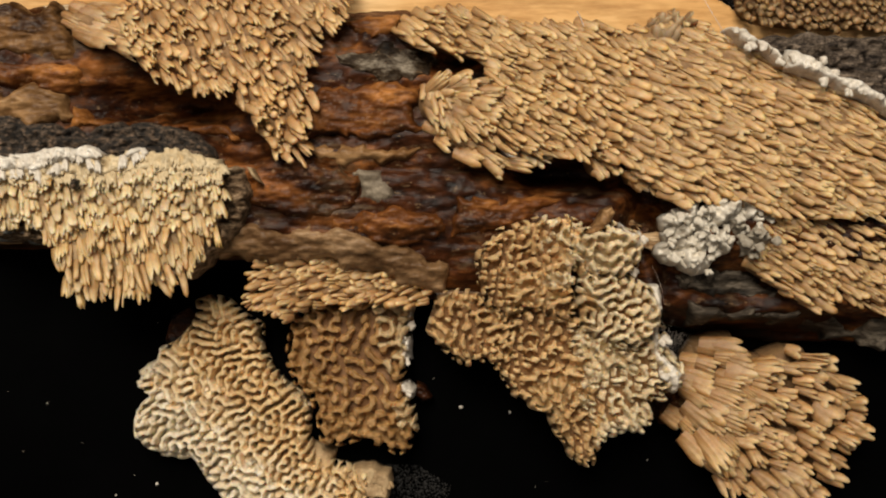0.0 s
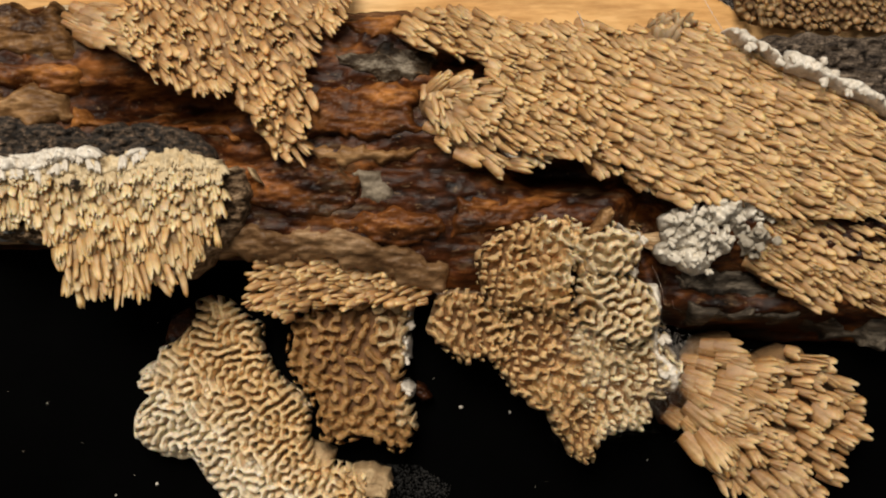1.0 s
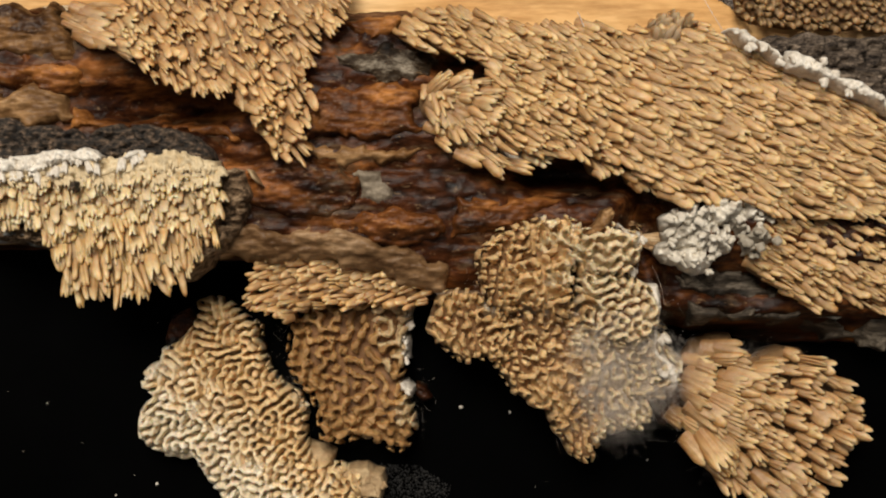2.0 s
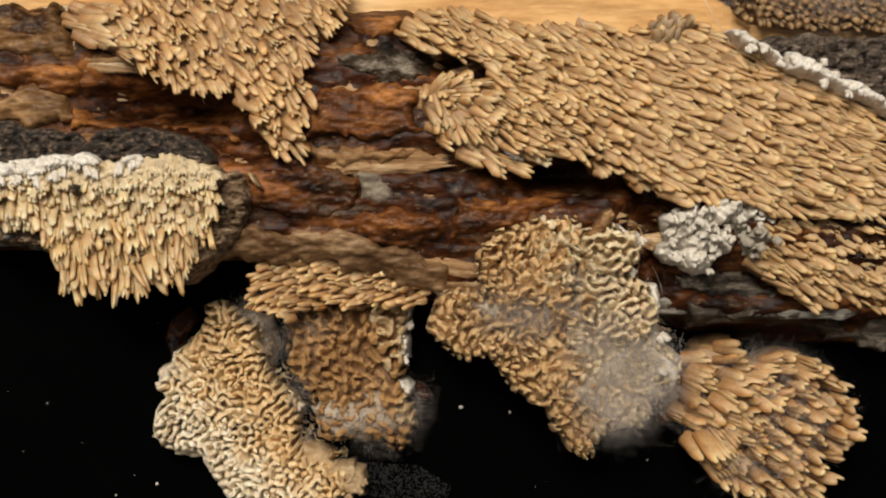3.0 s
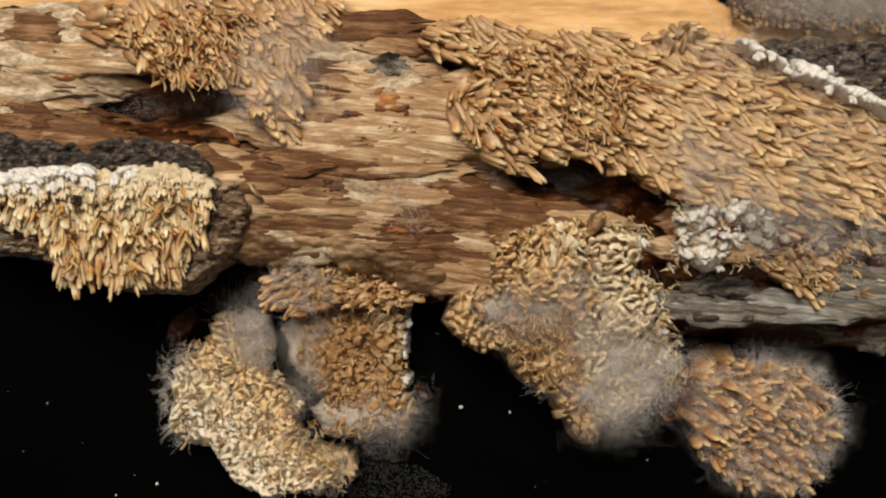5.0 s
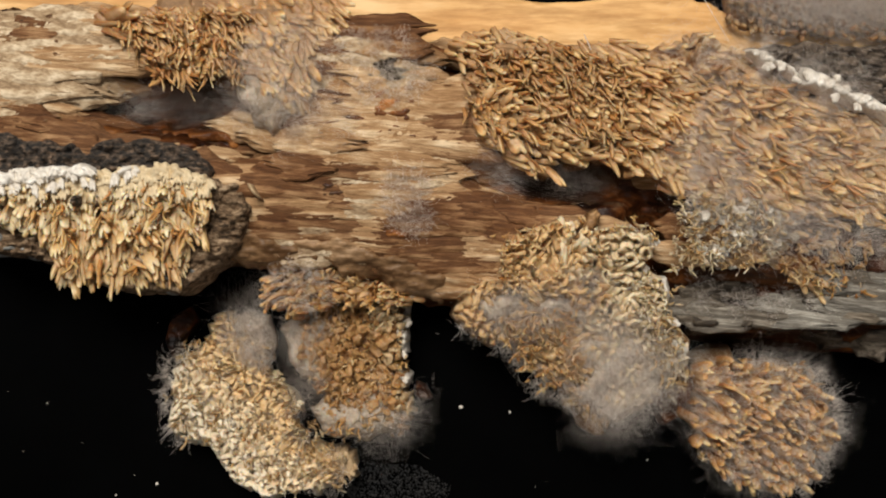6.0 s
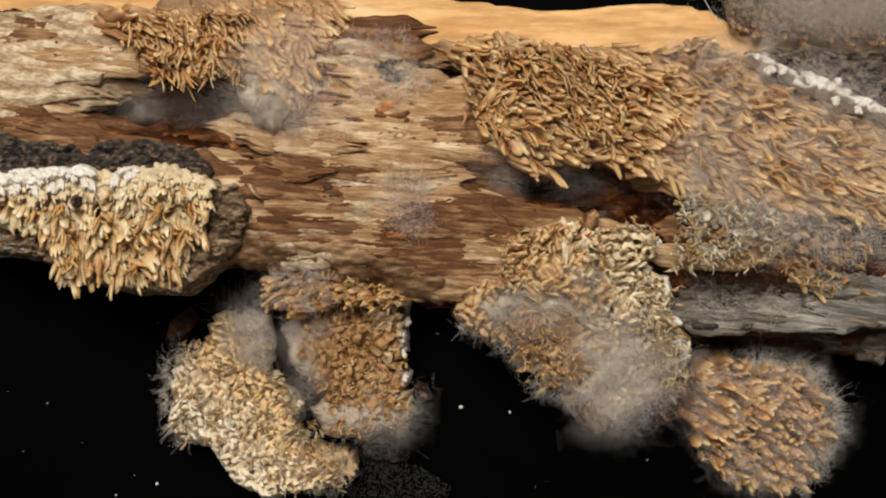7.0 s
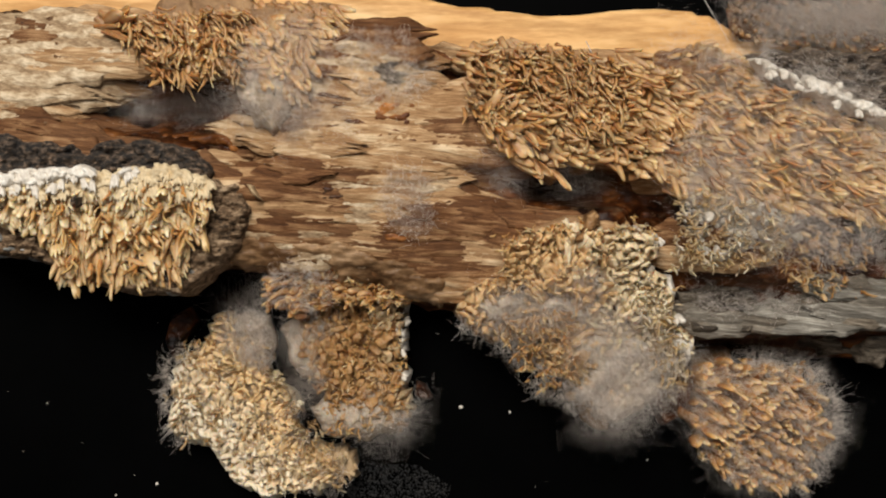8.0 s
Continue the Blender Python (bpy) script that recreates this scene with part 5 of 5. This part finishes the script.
def mould(label, outline, shapes, gap, top, angle, lift, begin, end, seed, travel=5.0, wild=25.0, fan=0.0, shift=(0, 0), most=90, dried=None):
    """Tufts scattered over an outline, which push out of what lies behind them from begin to end."""
    r = np.random.RandomState(seed)
    poly = np.asarray(outline, float)
    mid = poly.mean(0)
    ob = thing("dried_shreds" if dried else "mould", (*mid, 0), label, "fungus" if dried else "mould", "dried fungus shreds" if dried else "mould growths")
    for p in scatter(poly, gap, seed, most):
        way = angle + r.normal(0, wild)
        if fan:
            want = math.degrees(math.atan2(p[1] - mid[1], p[0] - mid[0]))
            way += fan * ((want - way + 180) % 360 - 180)
        up = np.clip(lift + r.normal(0, 12), 5, 85)
        tuft = part("shred" if dried else "tuft", shapes[r.randint(len(shapes))], dried or M_HYPHA, ob)
        tagged(tuft, kind="stuff")
        t0, t1 = begin + r.uniform(-0.6, 0.8), end + r.uniform(-0.6, 0.6)
        z = float(top(p[0], p[1]))
        d = np.array((math.cos(radians(way)) * math.cos(radians(up)), math.sin(radians(way)) * math.cos(radians(up)), math.sin(radians(up))))
        spin = r.uniform(0, 360)
        rows = []
        for tt in TIMES:
            w = float(np.clip((tt - t0) / (t1 - t0), 0, 1))
            late = float(np.clip((tt - 4.7) / 3.3, 0, 1))
            q = np.array((p[0] - mid[0] + shift[0] * late, p[1] - mid[1] + shift[1] * late, z)) - (1 - w) * (1.0 * d + np.array((0, 0, min(z, 7) + travel)))
            rows.append((tt, turned(q, way, up, spin)))
        MOVES.append((tuft, rows))
    return ob


E_TOP = lambda x, y: slope(x, y) + 1.2
mould("grey fluffy mould spreading over the folded fungus", [(15.1, -8.3), (20.2, -7.6), (26.6, -12.7), (26, -15.9), (21.5, -19.1), (17.7, -20.4), (15.7, -16.6)], HAZE, 2.1, lambda x, y: E_TOP(x, y) + 0.8, -75, 35, -0.8, 2.1, 301)
mould("thin grey mould in the crease of the folded fungus", [(4.2, -5.1), (10.6, -4.7), (16.4, -2.5), (17, -7.6), (11.3, -7.6), (4.2, -8.3)], HAZE, 2.2, E_TOP, -90, 50, 0.6, 3.1, 302)
mould("pale mould hairs hanging from the folded fungus", [(1.7, -9), (6.2, -9.7), (7.5, -11.6), (10.8, -16.2), (15.3, -18.8), (14.7, -16.8), (10.1, -11.6), (6.2, -7.7), (2.3, -7.1)], CURLY, 1.1, lambda x, y: slope(x, y) - 1, -100, 15, 3.5, 5.5, 303)
mould("grey mould veil on the brown fungus", [(-12.9, -19.5), (-8.9, -17.5), (-5.6, -16.5), (-3.9, -19.8), (-4.9, -22.1), (-8.9, -21.8)], HAZE, 2.2, flat(5.6), -60, 25, 1.0, 3.0, 304)
mould("thin mould on the brown fungus slab", [(-18.2, -8.6), (-14.8, -7.9), (-14.8, -17.2), (-16.8, -17.2)], HAZE, 2.6, flat(7.6), -30, 35, 1.4, 3.7, 305)
mould("thin pale mould on the fungus ledge", [(-20.2, -5.1), (-18.9, -1.9), (-17.0, -0.9), (-14.4, -2.2), (-12.5, -3.8), (-13.5, -6.7), (-18.3, -6.7)], SHORT, 1.2, flat(12.6), 20, 50, 2.0, 4.2, 352, 4.0, 60)
mould("pale mould fringe round the labyrinth fungus", [(-33.4, -13.5), (-31.4, -10.8), (-30.7, -13.5), (-32.8, -16.9), (-32.8, -20.2), (-30, -22.9), (-31.4, -23.6), (-33.4, -21.6), (-34.1, -17.5)], CURLY, 1.2, flat(3), 190, 15, 1.6, 3.9, 306)
mould("short pale mould on the labyrinth fungus", [(-30.5, -12), (-21.8, -10.7), (-19.1, -17.4), (-15.1, -22.8), (-11, -25.5), (-12.4, -28.8), (-19.1, -28.8), (-24.5, -24.1), (-31.2, -21.4), (-32.5, -17.4)], SHORT, 2.0, flat(5.8), 60, 65, 1.8, 3.9, 307, 3.5)
mould("pale mould felt on the top of the labyrinth fungus", [(-26.2, -8.9), (-25.6, -7.7), (-23.0, -7.4), (-21.1, -7.9), (-20.4, -11.3), (-21.0, -14.0), (-23.6, -13.3), (-26.0, -11.3)], SHORT, 0.85, flat(6.6), 100, 60, 2.0, 4.0, 353, 4.5, 60)
mould("thin mould above the labyrinth fungus", [(-25.5, -6.6), (-20.8, -3.2), (-20.2, -6.6), (-22.8, -8.6)], HAZE, 3.6, flat(4), 120, 30, 1.8, 3.7, 308)
mould("pale curling mould round the bristly fungus", [(30.9, -14.5), (36.2, -13.2), (44.8, -14.8), (46.8, -18.5), (46.8, -23.1), (44.1, -27.1), (36.9, -28.4), (31.6, -25.1), (29.9, -19.8)], CURLY, 1.2, flat(7), -30, 22, 1.6, 4.0, 309, 5.0, 25, 0.9, (0, 0), 130)
mould("thin mould veil round the bristly fungus", [(30.9, -14.5), (36.2, -13.2), (44.8, -14.8), (46.8, -18.5), (46.8, -23.1), (44.1, -27.1), (36.9, -28.4), (31.6, -25.1), (29.9, -19.8)], HAZE, 3.6, flat(5), -30, 22, 0.8, 3.1, 310, 5.0, 25, 0.8)
mould("short pale mould on the drying bristly fungus", [(30.0, -15.1), (34.0, -13.4), (40.6, -13.8), (44.5, -16.4), (45.8, -20.3), (44.5, -24.9), (40.6, -28.2), (34.0, -26.9), (30.0, -23.0), (28.7, -19.7)], SHORT, 1.25, lambda x, y: DOME(x, y) + 2.2, 90, 65, 1.2, 3.6, 350, 4.0, 70, 0, (0, 0), 130)
mould("grey mould veil on the toothed fungus", [(-22, 23.7), (-15.8, 24.9), (-13.9, 19.9), (-16.4, 15), (-21.4, 14.3)], HAZE, 1.8, on_log, -60, 40, 2.2, 4.8, 311, 5, 25, 0, (0, -0.5))
mould("grey mould veil over the fungus crust", [(24.6, 11.9), (32, 10), (39.5, 3.8), (48.2, 2.5), (48.2, 0.7), (37, 1.3), (27.1, 5)], HAZE, 1.9, on_log, -30, 35, 1.8, 5.0, 312, 5, 25, 0, (0, -0.8))
mould("grey mould veil over the fungus crust", [(24.6, 23.7), (32, 21.8), (48.2, 13.1), (48.2, 4.4), (38.3, 7.5), (28.3, 15)], HAZE, 2.7, on_log, -30, 35, 2.2, 5.6, 313, 5, 25, 0, (0, -0.8))
mould("thin mould veil on the white rim of the crust", [(31.4, 24.6), (37.3, 21.3), (44.5, 18.6), (51, 13.8), (51, 12.4), (44.5, 16.6), (37.3, 19.7), (31.7, 22.4)], HAZE, 1.9, lambda x, y: on_log(x, y) + 1, -35, 30, 3.4, 6.0, 351, 5, 25, 0, (0, -0.8))
mould("grey mould felt on the knobbly fungus", [(34.9, 30.1), (52.2, 30.1), (52.2, 27.7), (38.1, 27.9)], HAZE, 0.95, flat(10.6), -80, 55, 1.0, 3.6, 314, 5, 30, 0, (0, -2), 150)

mould("pale mould on the grey ledge of the log", [(27.2, -1.9), (35, -2.5), (41.6, -5.2), (49.4, -9.1), (41.6, -8.8), (29.8, -7.8)], SHORT, 1.2, lambda x, y: log_hollow(x, y) + 1.4, 0, 60, 3.4, 6.0, 317)

SHRIVEL = "golden brown shrivelled tooth shreds on the drying fungus"
def shreds(seed, outline, top, angle, lift, gap, begin, fan, label=SHRIVEL, material=M_SHRED, shapes=SHRED):
    mould(label, outline, shapes, gap, top, angle, lift, begin - 1.4, begin + 1.4, seed, 2.2, 20, fan, (0, 0), 170, material)


shreds(330, [(-36, 25.8), (-22.6, 26.1), (-22, 19.9), (-30.1, 18.1), (-33.8, 21.2)], on_log, -55, 24, 1.2, 3.4, 0, SHRIVEL, M_SHREDBROWN, COMBED)
shreds(331, [(3.1, 21.3), (13.3, 22.6), (20.1, 21.3), (20.1, 12.4), (13.3, 12.1), (7.2, 13), (2.8, 14.9)], on_log, -50, 24, 1.2, 3.6, 0, SHRIVEL, M_SHREDBROWN, COMBED)
shreds(332, [(20.7, 19.2), (31.8, 20.4), (46.6, 11.2), (46.6, 5), (31.8, 6.8), (20.7, 11.2)], on_log, -36, 20, 2.1, 4.2, 0, SHRIVEL, M_SHREDBROWN, COMBED)
shreds(333, [(35.2, 1.3), (47.6, 1.3), (47.6, -4.9), (42.6, -4.3), (36.4, -1.8)], lambda x, y: on_log(x, y) - 1.6, -40, 25, 1.3, 3.6, 0)
shreds(334, [(6.7, 2), (15.5, 2.6), (15.5, -4.3), (7.3, -4.3)], E_TOP, -80, 35, 1.7, 3.0, 0)
shreds(335, [(6.8, -8.3), (14.6, -7), (15.2, -14.1), (12.6, -16.7), (8.8, -12.2)], E_TOP, -85, 35, 1.4, 2.6, 0)
shreds(336, [(-16.7, -7.8), (-5.5, -7.2), (-4.9, -19.7), (-12.1, -21.7), (-14.7, -17)], flat(6.6), -110, 45, 1.3, 2.4, 0)
shreds(337, [(-18.4, -1.9), (-11.9, -1.9), (-4.2, -4.5), (-4.8, -6.4), (-14.5, -6.4)], flat(11), -150, 30, 1.5, 2.6, 0)
shreds(338, [(29.8, -14.3), (35, -13.3), (42.9, -14.3), (45.2, -19.5), (43.5, -26.1), (35.7, -27.7), (30.5, -24.1)], flat(7.2), -30, 55, 1.4, 2.4, 0.5)
shreds(339, [(-46.7, 6.2), (-27.2, 6.5), (-27.2, 0.1), (-30.2, -3), (-38.8, -3.6), (-43.1, 0.1)], B_TOP, -76, 22, 2.4, 2.4, 0, SHRIVEL, M_CREAMSHRED, FORKED)
shreds(340, [(-30.5, -11.4), (-23.1, -9.3), (-19.8, -14.7), (-16.4, -20.1), (-12.4, -24.8), (-11, -28.2), (-19.1, -28.8), (-24.5, -24.8), (-31.2, -21.4), (-32.5, -17.4)], flat(5.8), -60, 55, 1.5, 3.0, 0, "pale shrivelled shreds on the drying labyrinth fungus", M_TANSHRED, TAN_SHRED)
PALE_EDGE = "cream shrivelled shreds on the drying white edge"
shreds(341, [(19.1, 2.6), (22.6, 2.3), (22.3, -0.6), (21.3, -2.8), (24.5, -4.4), (25.5, -10.1), (28, -13.9), (26.7, -16.1), (24.2, -12.6), (22.6, -7.6), (20.1, -3.1)], lambda x, y: E_TOP(x, y) + 0.7, -70, 45, 0.95, 4.0, 0, PALE_EDGE, M_MAZESHRED, PALE_SHRED)
shreds(342, [(25.8, 5.7), (31.4, 5.7), (37.6, 3.5), (38.3, -0.6), (31.4, -2.4), (25.8, -1.8)], lambda x, y: log_round(x, y) + 3.2, -40, 40, 1.1, 4.4, 0, PALE_EDGE, M_MAZESHRED, PALE_SHRED)
ON_WOOD = lambda x, y: log_hollow(x, y) + 1.9
mould("pale mould crust on the drying wood of the log", [(-6, 9), (-2.2, 8.4), (-1.2, 2.6), (-4.1, 1), (-6.7, 3.9)], SHORT, 0.95, ON_WOOD, -10, 55, 3.2, 5.4, 343, 4.0, 60)
mould("pale mould crust on the drying wood of the log", [(-12.4, 23.7), (-5.4, 24.4), (-1.5, 21.2), (-2.8, 16.1), (-9.2, 16.7)], SHORT, 1.25, ON_WOOD, -10, 55, 3.4, 5.6, 344, 4.0, 60)
mould("grey mould film below the toothed fungus", [(-23.3, 17), (-15.6, 17.7), (-10.5, 14.5), (-14.3, 12.2), (-20.7, 14.5)], HAZE, 2.6, ON_WOOD, -20, 30, 3.4, 5.6, 345, 5.0, 40)

mould("blue-grey mould film in the hollow below the toothed fungus", [(-35.8, 18.2), (-31.9, 19.2), (-25.3, 19.2), (-24.3, 16.9), (-29.9, 15.9), (-35.2, 16.2)], HAZE, 1.5, lambda x, y: log_hollow(x, y) + 1.2, -20, 35, 3.4, 5.6, 348, 5.0, 40)
mould("blue-grey mould film in the hollow below the crust", [(4.3, 11.9), (9.6, 11.3), (18.2, 10.6), (18.2, 8.0), (10.3, 7.6), (5.0, 9.3)], HAZE, 1.6, lambda x, y: log_hollow(x, y) + 1.2, -20, 35, 3.4, 5.6, 349, 5.0, 40)

def mat(label, outline, top, begin, end, seed, rise=3.2, gap=2.2):
    """A lumpy felt of mould that swells out of the crust piece by piece."""
    poly = ragged(outline, 0.5, 1.2, seed)
    mid = poly.mean(0)
    ob = thing("mould", (*mid, 0), label, "mould", "mould growths")
    r = np.random.RandomState(seed)
    seeds = scatter(poly, gap, seed, 60)
    zt = lambda x, y: top(x, y) + 2.4 * rough(x / 1.5, y / 1.5, seed, 4)
    for (v, f), p in zip(lumps(poly, 0.2, zt, lambda x, y: top(x, y) - 3.5, 2.2, seeds, seed), seeds):
        if not len(f):
            continue
        piece = part("mat", mesh_of("mat", v - np.array((*p, 0)), f), M_FELT, ob)
        t0, t1 = begin + r.uniform(-0.4, 0.6), end + r.uniform(-0.5, 0.4)
        MOVES.append((piece, [(tt, pose((p[0] - mid[0]) * MM, (p[1] - mid[1]) * MM, -rise * (1 - float(np.clip((tt - t0) / (t1 - t0), 0, 1))) * MM)) for tt in TIMES]))


mat("pale grey mould mat over the folded fungus", [(15.6, -9.5), (20.1, -9.6), (24.5, -10.2), (27.8, -12.6), (26.4, -15.5), (23.9, -18.0), (20.4, -20.6), (17.2, -19.9), (15.3, -16.4), (15.0, -12.6)], lambda x, y: slope(x, y) + 0.7, 0.1, 2.4, 361)
mat("pale grey mould mat in the crease of the folded fungus", [(3.5, -6.2), (7.3, -4.9), (12.3, -4.6), (16.0, -6.5), (16.3, -8.7), (12.9, -8.1), (8.5, -7.4), (5.4, -8.4)], lambda x, y: slope(x, y) + 1.3, 0.6, 2.8, 362)
mat("pale mould mat on the top of the labyrinth fungus", [(-26.2, -8.9), (-25.6, -7.7), (-23.0, -7.4), (-21.1, -7.9), (-20.3, -11.3), (-21.0, -14.0), (-23.6, -13.3), (-26.0, -11.3)], flat(6.2), 1.8, 3.8, 363, 9.0)
mat("grey mould mat on the lower end of the brown slab", [(-16.0, -19.0), (-12.3, -17.3), (-6.9, -16.3), (-4.1, -19.3), (-5.3, -22.0), (-9.6, -23.0), (-14.3, -22.3)], flat(6.7), 0.8, 2.8, 364, 8.0)
mat("grey mould mat on the side of the brown slab", [(-19.1, -9.3), (-16.3, -6.9), (-13.3, -6.9), (-13.6, -11.9), (-14.6, -16.6), (-17.6, -15.3)], flat(7.0), 1.6, 3.8, 365, 9.0)
mat("grey mould mat on the toothed fungus", [(-22.2, 21.7), (-17.8, 22.3), (-16.2, 19.5), (-16.8, 15.1), (-19.0, 12.9), (-21.5, 14.1), (-22.8, 18.2)], lambda x, y: on_log(x, y) - 0.1, 3.2, 5.4, 366)


def motions():
    for ob, rows in MOVES:
        walk(ob, rows)


motions()
